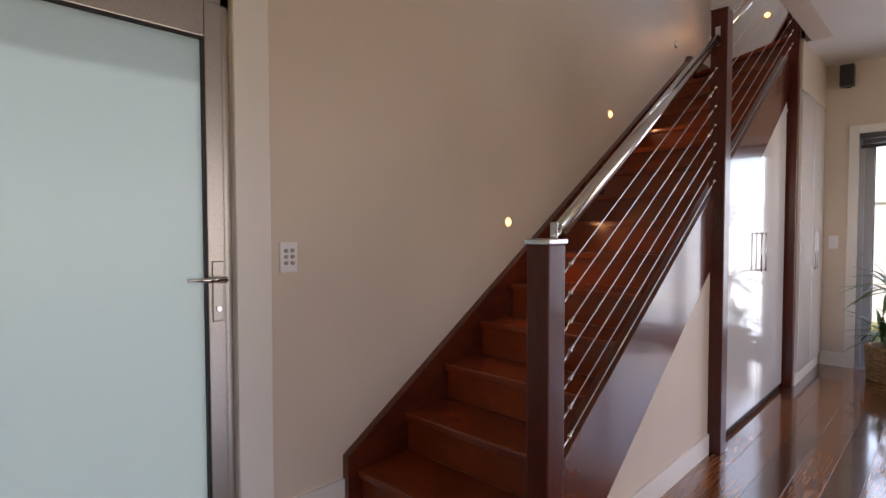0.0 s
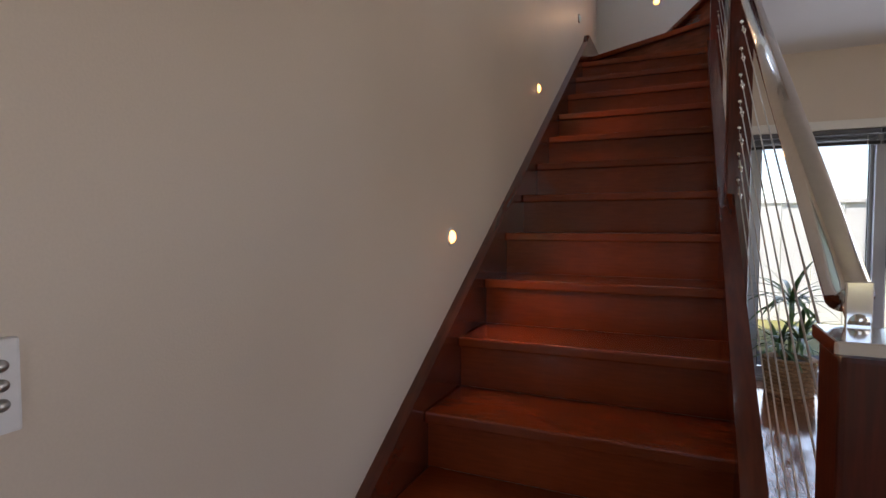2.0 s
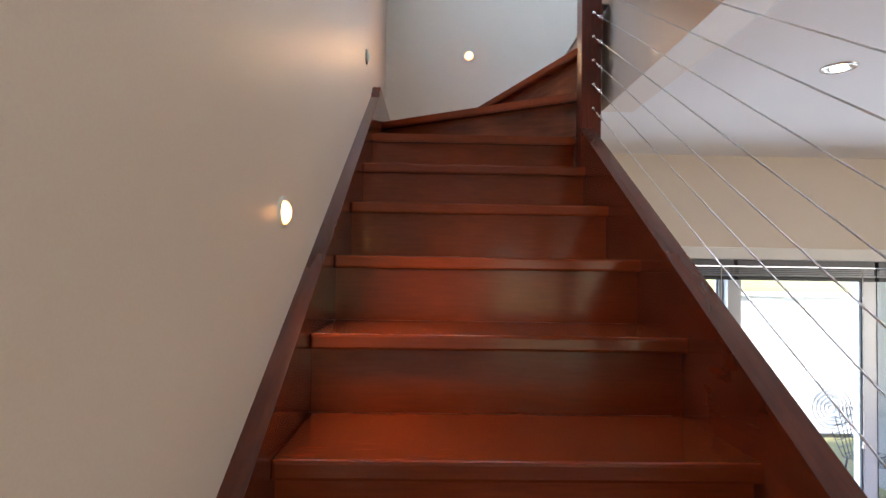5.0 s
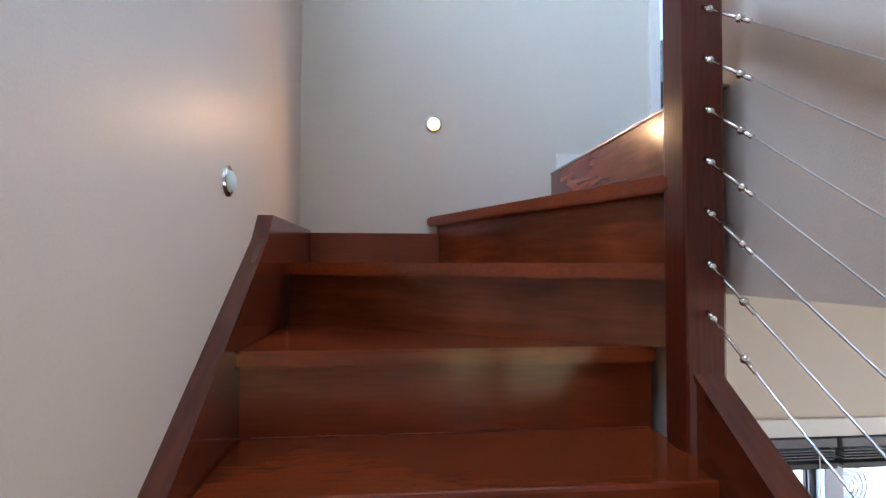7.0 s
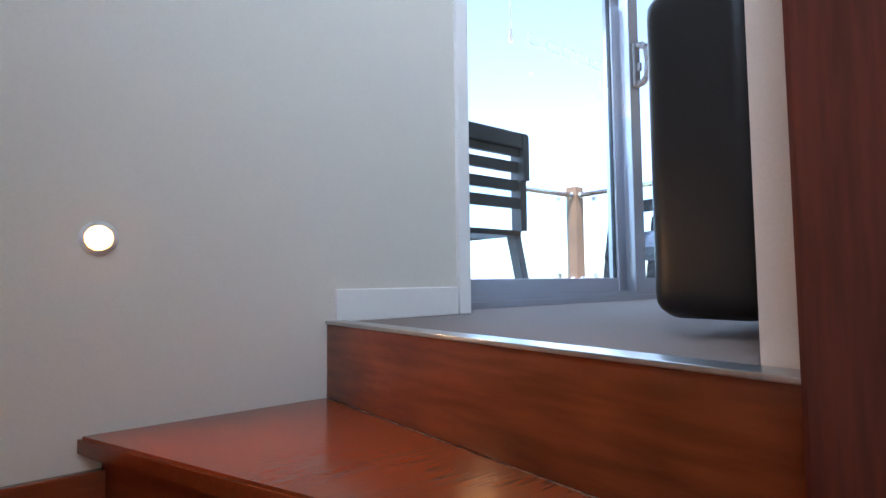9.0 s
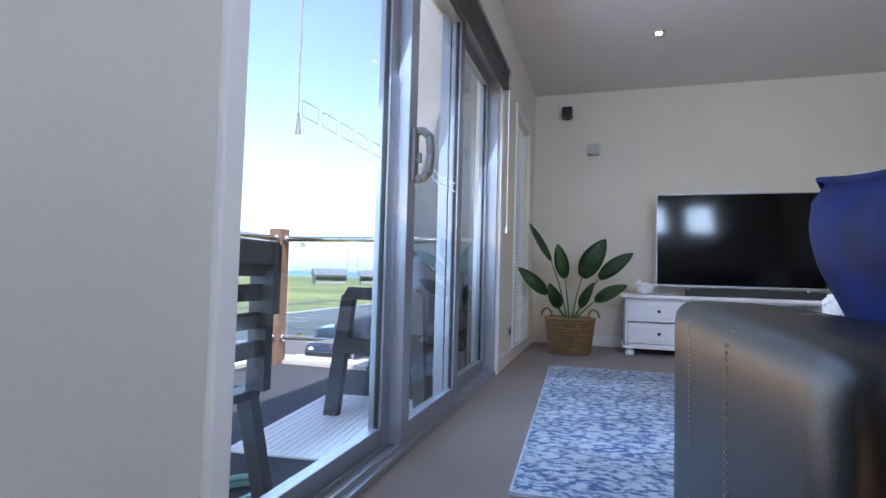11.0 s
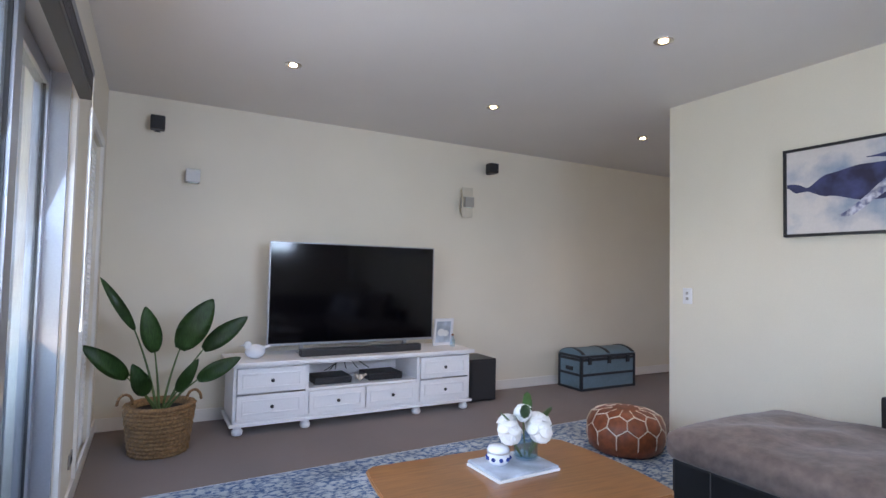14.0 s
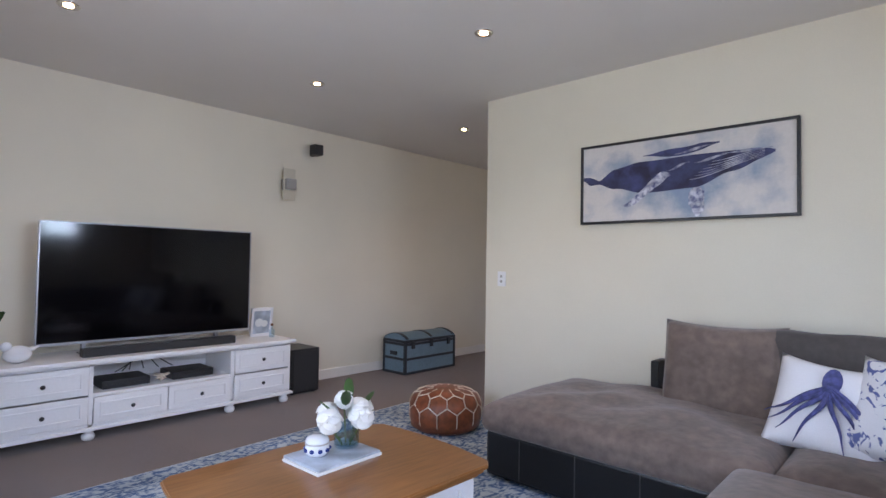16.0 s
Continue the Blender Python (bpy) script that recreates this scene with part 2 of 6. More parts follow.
PAPER = mat("white_paper", (0.75, 0.75, 0.73), 0.7, grain=0.03, scale=60)
METALGREY = mat("brushed_nickel", (0.45, 0.43, 0.40), 0.32, metal=0.9, grain=0.1, scale=120)
LAMPBODY = mat("satin_lamp_metal", (0.42, 0.41, 0.39), 0.4, metal=0.5, grain=0.1, scale=80)


# ---- building helpers ----
def box(bm, x0, x1, y0, y1, z0, z1, bevel=0.0):
    r = bmesh.ops.create_cube(bm, size=1.0, matrix=Matrix.LocRotScale(((x0 + x1) / 2, (y0 + y1) / 2, (z0 + z1) / 2), None, (abs(x1 - x0), abs(y1 - y0), abs(z1 - z0))))
    if bevel:
        edges = list({e for v in r["verts"] for e in v.link_edges})
        bmesh.ops.bevel(bm, geom=edges, offset=bevel, segments=2, affect="EDGES", profile=0.6)
    return bm


def boxm(x0, x1, y0, y1, z0, z1, bevel=0.0):
    return box(bmesh.new(), x0, x1, y0, y1, z0, z1, bevel)


def rod(bm, a, b, r, r2=None, segs=14, caps=True):
    a, b = Vector(a), Vector(b)
    q = (b - a).to_track_quat("Z", "Y")
    bmesh.ops.create_cone(bm, cap_ends=caps, segments=segs, radius1=r, radius2=r if r2 is None else r2, depth=(b - a).length,
                          matrix=Matrix.Translation((a + b) / 2) @ q.to_matrix().to_4x4())
    return bm


def ball(bm, c, r, scale=(1, 1, 1), u=14, v=9):
    bmesh.ops.create_uvsphere(bm, u_segments=u, v_segments=v, radius=r, matrix=Matrix.LocRotScale(c, None, scale))
    return bm


def lathe(bm, rings, segs=28, centre=(0, 0, 0)):
    """A turned body from (radius, height) pairs."""
    rows = []
    for r, z in rings:
        rows.append([bm.verts.new((centre[0] + r * math.cos(2 * math.pi * k / segs), centre[1] + r * math.sin(2 * math.pi * k / segs), centre[2] + z)) for k in range(segs)])
    for a, b in zip(rows, rows[1:]):
        for k in range(segs):
            bm.faces.new((a[k], a[(k + 1) % segs], b[(k + 1) % segs], b[k]))
    bm.faces.new(list(reversed(rows[0])))
    bm.faces.new(rows[-1])
    return bm


def prism(bm, outline, axis, lo, hi):
    """Extrudes a 2D outline along an axis ('x': outline in y,z; 'y': x,z; 'z': x,y)."""
    def at(p, h):
        return {"x": (h, p[0], p[1]), "y": (p[0], h, p[1]), "z": (p[0], p[1], h)}[axis]
    a = [bm.verts.new(at(p, lo)) for p in outline]
    b = [bm.verts.new(at(p, hi)) for p in outline]
    bm.faces.new(a), bm.faces.new(list(reversed(b)))
    for k in range(len(a)):
        j = (k + 1) % len(a)
        bm.faces.new((a[k], b[k], b[j], a[j]))
    bmesh.ops.recalc_face_normals(bm, faces=bm.faces)
    return bm


def mesh_of(bm, name, material, smooth=False):
    bmesh.ops.recalc_face_normals(bm, faces=bm.faces)
    me = bpy.data.meshes.new(name)
    bm.to_mesh(me)
    bm.free()
    me.materials.append(material)
    if smooth:
        me.shade_smooth()
    return me


def thing(name, label, category, group="", kind="", at=None):
    """An Empty at the base of a thing, to hold its parts."""
    ob = tagged(new(name), label, category, group, kind)
    if at:
        ob.matrix_world = pose(*at)
    return ob


def part(name, bm, material, parent, label="", smooth=False):
    ob = new(name, mesh_of(bm, name, material, smooth))
    ob.parent = parent
    return tagged(ob, label) if label else ob


def solid(name, bm, material, label, category, group="", kind="", smooth=False):
    return tagged(new(name, mesh_of(bm, name, material, smooth)), label, category, group, kind)


def structure(name, bm, material, label="", category="structure"):
    return solid(name, bm, material, label, category, kind="structure")


def pillow(bm, w, h, t, m, n=12, pinch=0.75, seed=0, sag=0.07):
    """A stuffed cushion: w by h, t thick, laid in its own xy plane and placed by m."""
    grid = {}
    for side in (1, -1):
        for i in range(n + 1):
            for j in range(n + 1):
                u, v = 2 * i / n - 1, 2 * j / n - 1
                edge = i in (0, n) or j in (0, n)
                if edge and side == -1:
                    grid[side, i, j] = grid[1, i, j]
                    continue
                k = max(0.0, (1 - u ** 4) * (1 - v ** 4)) ** 0.5
                bulge = 1 - 0.06 * (1 - pinch) * 4 * ((1 - u * u) if abs(v) > 0.5 else 0)
                wob = 0.012 * noise.noise(Vector((u * 2 + seed, v * 2, side)))
                p = Vector((u * w / 2 * (1 - sag * (1 - v * v)), v * h / 2 * (1 - sag * (1 - u * u)) * bulge, side * (t / 2 * k + wob * k)))
                grid[side, i, j] = bm.verts.new(m @ p)
    for side in (1, -1):
        for i in range(n):
            for j in range(n):
                f = [grid[side, i, j], grid[side, i + 1, j], grid[side, i + 1, j + 1], grid[side, i, j + 1]]
                bm.faces.new(f if side == 1 else f[::-1])
    return bm


def soft_box(bm, x0, x1, y0, y1, z0, z1, r=0.06, crown=0.03, n=14, seed=0, lump=0.01):
    """An upholstered block with rounded edges and a crowned, slightly lumpy top."""
    c = Vector(((x0 + x1) / 2, (y0 + y1) / 2, (z0 + z1) / 2))
    hx, hy, hz = (x1 - x0) / 2, (y1 - y0) / 2, (z1 - z0) / 2
    tmp = bmesh.new()
    bmesh.ops.create_cube(tmp, size=2.0)
    bmesh.ops.subdivide_edges(tmp, edges=tmp.edges, cuts=n, use_grid_fill=True)
    made = {}
    for v in tmp.verts:
        p = Vector((v.co.x * hx, v.co.y * hy, v.co.z * hz))
        q = Vector((max(-hx + r, min(hx - r, p.x)), max(-hy + r, min(hy - r, p.y)), max(-hz + r, min(hz - r, p.z))))
        d = p - q
        if d.length > 1e-6:
            p = q + d.normalized() * r
        if v.co.z > 0:
            k = v.co.z * (1 - v.co.x ** 4) * (1 - v.co.y ** 4)
            p.z += crown * k + lump * k * noise.noise(Vector((p.x * 4 + seed, p.y * 4, seed)))
        made[v] = bm.verts.new(c + p)
    for f in tmp.faces:
        bm.faces.new([made[v] for v in f.verts])
    tmp.free()
    return bm


def pane(name, x0, x1, y0, y1, z0, z1, parent, material=None, label=""):
    ob = part(name, boxm(x0, x1, y0, y1, z0, z1), material or GLASS, parent, label)
    ob.visible_shadow = False
    return ob


# ---- levels ----
F2, G_CEIL, CEIL_Z = 3.06, 2.64, 5.56
RISE, GOING, Y1 = 0.18, 0.2715, 0.08       # stairs: rise, going, first nosing
END_Y, WALL_N = 4.575, 4.735               # wall behind the winders; wall of the upper sliding door


def wall_with_holes(name, axis, lo, hi, a0, a1, z0, z1, holes, material, label):
    """A wall lo..hi thick across its axis, from a0 to a1 along it, with holes (a, b, z, z2) cut right through."""
    bm = bmesh.new()
    cuts = sorted({a0, a1, *(h[0] for h in holes), *(h[1] for h in holes)})
    for a, b in zip(cuts, cuts[1:]):
        spans, z = [], z0
        for h in sorted((h for h in holes if h[0] <= a and h[1] >= b), key=lambda h: h[2]):
            spans.append((z, h[2]))
            z = h[3]
        spans.append((z, z1))
        for s0, s1 in spans:
            if s1 - s0 > 1e-4:
                box(bm, lo, hi, a, b, s0, s1) if axis == "x" else box(bm, a, b, lo, hi, s0, s1)
    bmesh.ops.remove_doubles(bm, verts=bm.verts, dist=1e-4)
    return structure(name, bm, material, label, "wall")


# ---- structure ----
EAST, SOUTH = 6.19, -3.2
DOOR_Y0, DOOR_Y1, DOOR_H = -1.38, -0.425, 2.03
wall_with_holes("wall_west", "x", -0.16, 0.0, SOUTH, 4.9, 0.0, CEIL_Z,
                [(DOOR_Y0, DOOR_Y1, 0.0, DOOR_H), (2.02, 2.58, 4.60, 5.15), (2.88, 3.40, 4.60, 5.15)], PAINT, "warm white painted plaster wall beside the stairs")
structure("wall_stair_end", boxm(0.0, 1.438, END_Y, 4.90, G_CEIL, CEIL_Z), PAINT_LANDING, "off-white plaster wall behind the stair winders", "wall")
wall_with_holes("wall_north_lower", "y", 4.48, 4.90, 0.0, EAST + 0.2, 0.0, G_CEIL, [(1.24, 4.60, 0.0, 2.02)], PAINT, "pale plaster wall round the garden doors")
wall_with_holes("wall_north_upper", "y", WALL_N, 4.90, 1.438, EAST + 0.2, F2 - 0.42, CEIL_Z,
                [(1.438, 4.30, F2, 5.10), (5.02, 5.72, F2 + 0.06, 5.04)], PAINT_UP, "cream plaster wall round the balcony doors")
wall_with_holes("wall_east", "x", EAST, EAST + 0.2, SOUTH, 4.90, 0.0, CEIL_Z, [(-1.6, 2.6, 0.02, 2.1)], PAINT_UP, "cream painted plaster wall behind the television")
# Both openings here are unseen, added to let light in from the south.
wall_with_holes("wall_south", "y", SOUTH - 0.2, SOUTH, -0.16, EAST + 0.2, 0.0, CEIL_Z, [(1.2, 3.4, 0.9, 2.1), (1.4, 3.0, 4.0, 5.1)], PAINT_UP, "cream painted plaster wall")
structure("wall_partition", boxm(0.0, 4.29, 0.87, 0.97, F2, CEIL_Z), PAINT_UP, "cream painted partition wall behind the sofa", "wall")
structure("ceiling_upper", boxm(-0.16, EAST + 0.2, SOUTH - 0.2, 4.90, CEIL_Z, CEIL_Z + 0.15), CEIL, "flat white plaster ceiling", "ceiling")
slab = bmesh.new()
box(slab, 0.99, EAST, 3.618, 4.48, G_CEIL, F2 - 0.02)
box(slab, 1.05, EAST, 0.6, 3.618, G_CEIL, F2 - 0.02)
box(slab, 0.0, EAST, SOUTH, 0.6, G_CEIL, F2 - 0.02)
structure("ceiling_lower", slab, CEIL, "white plaster ceiling with an open stairwell edge", "ceiling")
carpet = bmesh.new()
box(carpet, 1.0, EAST, 3.618, WALL_N + 0.16, F2 - 0.02, F2)
box(carpet, 1.05, EAST, 0.6, 3.618, F2 - 0.02, F2)
box(carpet, 0.0, EAST, SOUTH, 0.6, F2 - 0.02, F2)
structure("floor_upper", carpet, CARPET, "brown loop-pile carpet over the upper floor", "carpet")
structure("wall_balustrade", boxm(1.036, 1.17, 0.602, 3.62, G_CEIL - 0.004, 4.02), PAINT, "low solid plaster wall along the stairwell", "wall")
# Unseen roof, added so that its shallow eave keeps sun off the balcony.
structure("roof_sun_block", boxm(-0.6, EAST + 0.8, SOUTH - 0.7, 5.05, CEIL_Z + 0.15, CEIL_Z + 0.35), RENDERW, "unseen flat roof added to shade the balcony", "roof")
structure("subfloor", boxm(-0.1, EAST + 0.2, SOUTH, 4.6, -0.12, -0.008), SEAL, "dark subfloor under the boards", "floor")

# skirting and trim
bb = bmesh.new()
box(bb, 0.0, 0.014, DOOR_Y1 + 0.14, 0.035, 0.0, 0.145)
structure("baseboard_entry", bb, TRIM, "white painted skirting board", "skirting")
structure("baseboard_landing", boxm(1.005, 1.394, END_Y - 0.014, END_Y, F2, F2 + 0.08, 0.003), TRIM, "white painted skirting board", "skirting")
structure("baseboard_tv_wall", boxm(EAST - 0.014, EAST, -2.4, WALL_N, F2, F2 + 0.095, 0.003), TRIM, "white painted skirting board", "skirting")
structure("baseboard_north", boxm(4.36, EAST - 0.014, WALL_N - 0.014, WALL_N, F2, F2 + 0.095, 0.003), TRIM, "white painted skirting board", "skirting")
structure("baseboard_garden", boxm(1.0, 1.175, 4.466, 4.48, 0.0, 0.12, 0.003), TRIM, "white painted skirting board", "skirting")
structure("baseboard_stairs", boxm(0.923, 0.937, 0.36, 1.74, 0.0, 0.11, 0.003), TRIM, "white painted skirting board", "skirting")
structure("trim_nib", boxm(1.398, 1.442, END_Y - 0.016, END_Y, F2, 5.14, 0.004), TRIM, "white painted corner architrave", "trim")
structure("trim_jamb", boxm(4.30, 4.365, WALL_N - 0.02, WALL_N, F2, 5.14, 0.004), TRIM, "white painted door architrave", "trim")
structure("trim_head", boxm(1.442, 4.365, WALL_N - 0.02, WALL_N, 5.10, 5.165, 0.004), TRIM, "white painted door architrave", "trim")
structure("trim_garden_left", boxm(1.175, 1.245, 4.462, 4.48, 0.0, 2.09, 0.004), TRIM, "white painted door architrave", "trim")
structure("trim_garden_head", boxm(1.245, 4.66, 4.462, 4.48, 2.02, 2.09, 0.004), TRIM, "white painted door architrave", "trim")
for k, (y0, y1) in enumerate(((DOOR_Y1, DOOR_Y1 + 0.135), (DOOR_Y0 - 0.135, DOOR_Y0))):
    structure("trim_entry_" + ("near" if k else "far"), boxm(0.0, 0.018, y0, y1, 0.0, DOOR_H + 0.10, 0.006), TRIM, "cream painted door architrave", "trim")
structure("trim_entry_head", boxm(0.0, 0.018, DOOR_Y0, DOOR_Y1, DOOR_H, DOOR_H + 0.10, 0.006), TRIM, "cream painted door architrave", "trim")

# ---- entry door ----
door = thing("door_entry", "closed aluminium entry door with one frosted glass panel", "door", kind="structure")
part("door_frame", box(box(boxm(-0.10, -0.02, DOOR_Y1 - 0.03, DOOR_Y1, 0.0, DOOR_H), -0.10, -0.02, DOOR_Y0, DOOR_Y0 + 0.03, 0.0, DOOR_H), -0.10, -0.02, DOOR_Y0, DOOR_Y1, DOOR_H - 0.03, DOOR_H), METALGREY, door)
leaf = bmesh.new()
y0, y1 = DOOR_Y0 + 0.025, DOOR_Y1 - 0.025
SW_ = 0.062
box(leaf, -0.062, -0.018, y1 - SW_, y1, 0.01, DOOR_H - 0.025, 0.004)
box(leaf, -0.062, -0.018, y0, y0 + SW_, 0.01, DOOR_H - 0.025, 0.004)
box(leaf, -0.060, -0.020, y0 + SW_, y1 - SW_, DOOR_H - 0.15, DOOR_H - 0.025, 0.004)
box(leaf, -0.060, -0.020, y0 + SW_, y1 - SW_, 0.01, 0.16, 0.004)
leaf_ob = part("door_leaf", leaf, METALGREY, door, "brushed grey aluminium stiles and rails")
part("gasket", box(box(boxm(-0.05, -0.019, y1 - SW_ - 0.010, y1 - SW_, 0.16, DOOR_H - 0.15), -0.05, -0.019, y0 + SW_, y0 + SW_ + 0.010, 0.16, DOOR_H - 0.15), -0.05, -0.019, y0 + SW_ + 0.01, y1 - SW_ - 0.01, DOOR_H - 0.16, DOOR_H - 0.15), SEAL, door)
part("frosted_pane", boxm(-0.044, -0.034, y0 + SW_, y1 - SW_, 0.16, DOOR_H - 0.15), MILK, door, "pale green frosted glass")
hy = y1 - 0.03
plate = part("lock_plate", boxm(-0.018, -0.010, hy - 0.02, hy + 0.02, 0.885, 1.10, 0.004), METALGREY, door, "brushed steel lock plate")
lever = bmesh.new()
rod(lever, (-0.012, hy, 1.035), (0.035, hy, 1.035), 0.009)
rod(lever, (0.033, hy + 0.012, 1.035), (0.030, hy - 0.12, 1.04), 0.012, 0.006)
part("lever", lever, CHROME, plate, "", True)
part("key_cylinder", rod(bmesh.new(), (-0.011, hy, 0.93), (-0.004, hy, 0.93), 0.010), CHROME, plate)

# switch plate with six buttons
sw = thing("light_switch", "white six-button light switch plate beside the entry door", "switch")
part("plate", boxm(0.0, 0.014, -0.252, -0.178, 1.045, 1.162, 0.004), WHITE, sw)
for i in range(3):
    for j in range(2):
        part("button", ball(bmesh.new(), (0.015, -0.228 + 0.027 * j, 1.130 - 0.024 * i), 0.0095, (0.7, 1, 0.85)), METALGREY, sw, "", True)

# ---- stairs ----
SL = RISE / GOING


def nose_z(y):
    return RISE + SL * (y - Y1)


stairs = thing("staircase", "dark red stained timber staircase turning at winder treads", "staircase")
tread = mesh_of(boxm(-0.44, 0.44, 0.0, GOING + 0.03, -0.036, 0.0, 0.007), "tread", STAIR)
riser = mesh_of(boxm(-0.44, 0.44, 0.0, 0.018, -RISE + 0.0, -0.036), "riser", STAIR)
for k in range(14):
    y, z = Y1 + GOING * k, RISE * (k + 1)
    if k < 13:
        t = new("tread", tread)
        t.parent, t.matrix_basis = stairs, pose(0.48, y, z)
    r = new("riser", riser)
    r.parent, r.matrix_basis = stairs, pose(0.48, y + 0.026, z)
# three winders; the risers stand under the nosings
def slab_of(outline, z, name, label=""):
    bm = prism(bmesh.new(), outline, "z", z - 0.036, z)
    bmesh.ops.bevel(bm, geom=[e for e in bm.edges if abs(e.verts[0].co.z - e.verts[1].co.z) < 1e-5], offset=0.005, segments=2, affect="EDGES")
    return part(name, bm, STAIR, stairs, label)


def riser_of(a, b, z, ty=0.018):
    a, b = Vector(a), Vector(b)
    n = Vector((-(b - a).y, (b - a).x)).normalized() * ty
    back = n * 1.4
    o = [a + back, b + back, b + back + n, a + back + n]
    return part("riser", prism(bmesh.new(), [tuple(p) for p in o], "z", z - RISE, z - 0.036), WINDER, stairs)


y14 = Y1 + GOING * 13
slab_of([(0.04, y14), (0.92, y14), (0.93, y14 + 0.03), (0.04, 4.19)], RISE * 14, "tread")
slab_of([(0.002, 4.115), (0.93, 3.545), (0.95, 3.60), (0.52, 4.573), (0.002, 4.573)], RISE * 15, "tread")
riser_of((0.03, 4.115), (0.93, 3.56), RISE * 15)
slab_of([(0.487, 4.573), (0.905, 3.515), (0.985, 3.515), (0.985, 4.573)], RISE * 16, "tread")
riser_of((0.50, 4.573), (0.918, 3.515), RISE * 16)
part("riser", boxm(0.985, 1.003, 3.51, 4.573, RISE * 16, F2 - 0.004), WINDER, stairs, "lit reddish timber top riser")
part("floor_nosing", boxm(0.98, 1.03, 3.51, 4.573, F2 - 0.004, F2 + 0.004, 0.002), METALGREY, stairs)
wall_string = [(0.035, 0.0), (0.035, nose_z(0.035) + 0.095), (3.87, nose_z(3.87) + 0.095 - 0.03), (3.93, RISE * 15 + 0.125), (4.573, RISE * 15 + 0.125), (4.573, RISE * 15 - 0.15), (3.7, nose_z(3.7) - 0.3), (0.5, nose_z(0.5) - 0.33), (0.2, 0.0)]
part("wall_stringer", prism(bmesh.new(), wall_string, "x", 0.0, 0.04), STRING, stairs, "sloping timber wall stringer")
part("winder_skirting", boxm(0.04, 0.532, END_Y - 0.02, END_Y, RISE * 15, RISE * 15 + 0.116, 0.003), STAIR, stairs)
outer = [(0.19, 0.02), (0.19, nose_z(0.19) + 0.11), (3.40, nose_z(3.40) + 0.11), (3.40, nose_z(3.40) - 0.21), (0.37, 0.02)]
part("outer_stringer", prism(bmesh.new(), outer, "x", 0.885, 0.929), STRING, stairs, "sloping timber outer stringer")
part("stringer_cap", prism(bmesh.new(), [(0.19, nose_z(0.19) + 0.11), (0.19, nose_z(0.19) + 0.122), (3.40, nose_z(3.40) + 0.122), (3.40, nose_z(3.40) + 0.11)], "x", 0.88, 0.934), STRING, stairs)
soffit = [(0.5, nose_z(0.5) - 0.32), (0.5, nose_z(0.5) - 0.30), (3.6, nose_z(3.6) - 0.30), (3.6, nose_z(3.6) - 0.32)]
part("underside", prism(bmesh.new(), soffit, "x", 0.0, 0.92), PAINT, stairs, "plaster underside of the stairs")
part("winder_base", boxm(0.0, 0.955, 3.72, 4.573, 2.28, 2.46), PAINT, stairs)

# newel posts
for py0, py1, ztop, dx in ((0.095, 0.19, 1.165, 0.0), (1.755, 1.85, 2.36, 0.0), (3.46, 3.54, 4.16, -0.004)):
    nw = thing("newel_post", "square dark red timber newel post from the floor", "newel post", group="stair posts")
    part("post", boxm(0.906 + dx, 0.988 + dx, py0, py1, 0.0, ztop, 0.006), POST, nw)
    part("cap", boxm(0.900 + dx, 0.994 + dx, py0 - 0.006, py1 + 0.006, ztop, ztop + 0.016, 0.003), CHROME, nw, "polished metal cap")

# tube handrail and cables
for ya, yb in ((0.19, 1.75), (1.85, 3.46)):
    hr = thing("handrail", "polished steel tube handrail between timber newel posts", "handrail", group="stair handrails")
    za, zb = nose_z(ya) + 0.93, nose_z(yb) + (0.93 if ya < 1 else 0.885)
    a, b = Vector((0.944, ya, za)), Vector((0.944, yb, zb))
    d = (b - a).normalized()
    part("tube", rod(bmesh.new(), a + d * 0.05, b - d * 0.05, 0.0255, segs=24), CHROME, hr, "", True)
    for e, s in ((a, 1), (b, -1)):
        br = part("bracket", rod(bmesh.new(), e, e + d * s * 0.06, 0.011), CHROME, hr, "", True)
        part("bracket_plate", boxm(e.x - 0.013, e.x + 0.013, e.y - (0.004 if s < 0 else 0.0), e.y + (0.0 if s < 0 else 0.004), e.z - 0.05, e.z + 0.05, 0.0015), CHROME, br)
    cx = 0.944
    for i in range(7):
        off = 0.186 + 0.0975 * i
        ca, cb = Vector((0.944, ya, nose_z(ya) + off)), Vector((cx, yb, nose_z(yb) + off))
        cd = (cb - ca).normalized()
        cable = thing("balustrade_cable", "thin steel balustrade cable with turnbuckle fittings", "cable", group="stair cables")
        part("wire", rod(bmesh.new(), ca, cb, 0.0019, segs=6), CABLE, cable)
        for e, s in ((ca, 1), (cb, -1)):
            tb = rod(bmesh.new(), e, e + cd * s * 0.02, 0.0045, segs=10)
            ball(tb, e + cd * s * 0.022, 0.0075, u=10, v=6)
            rod(tb, e + cd * s * 0.024, e + cd * s * 0.125, 0.0032, segs=10)
            ball(tb, e + cd * s * 0.128, 0.0082, u=10, v=6)
            rod(tb, e + cd * s * 0.13, e + cd * s * 0.16, 0.0042, segs=10)
            part("turnbuckle", tb, CHROME, cable, "", True)

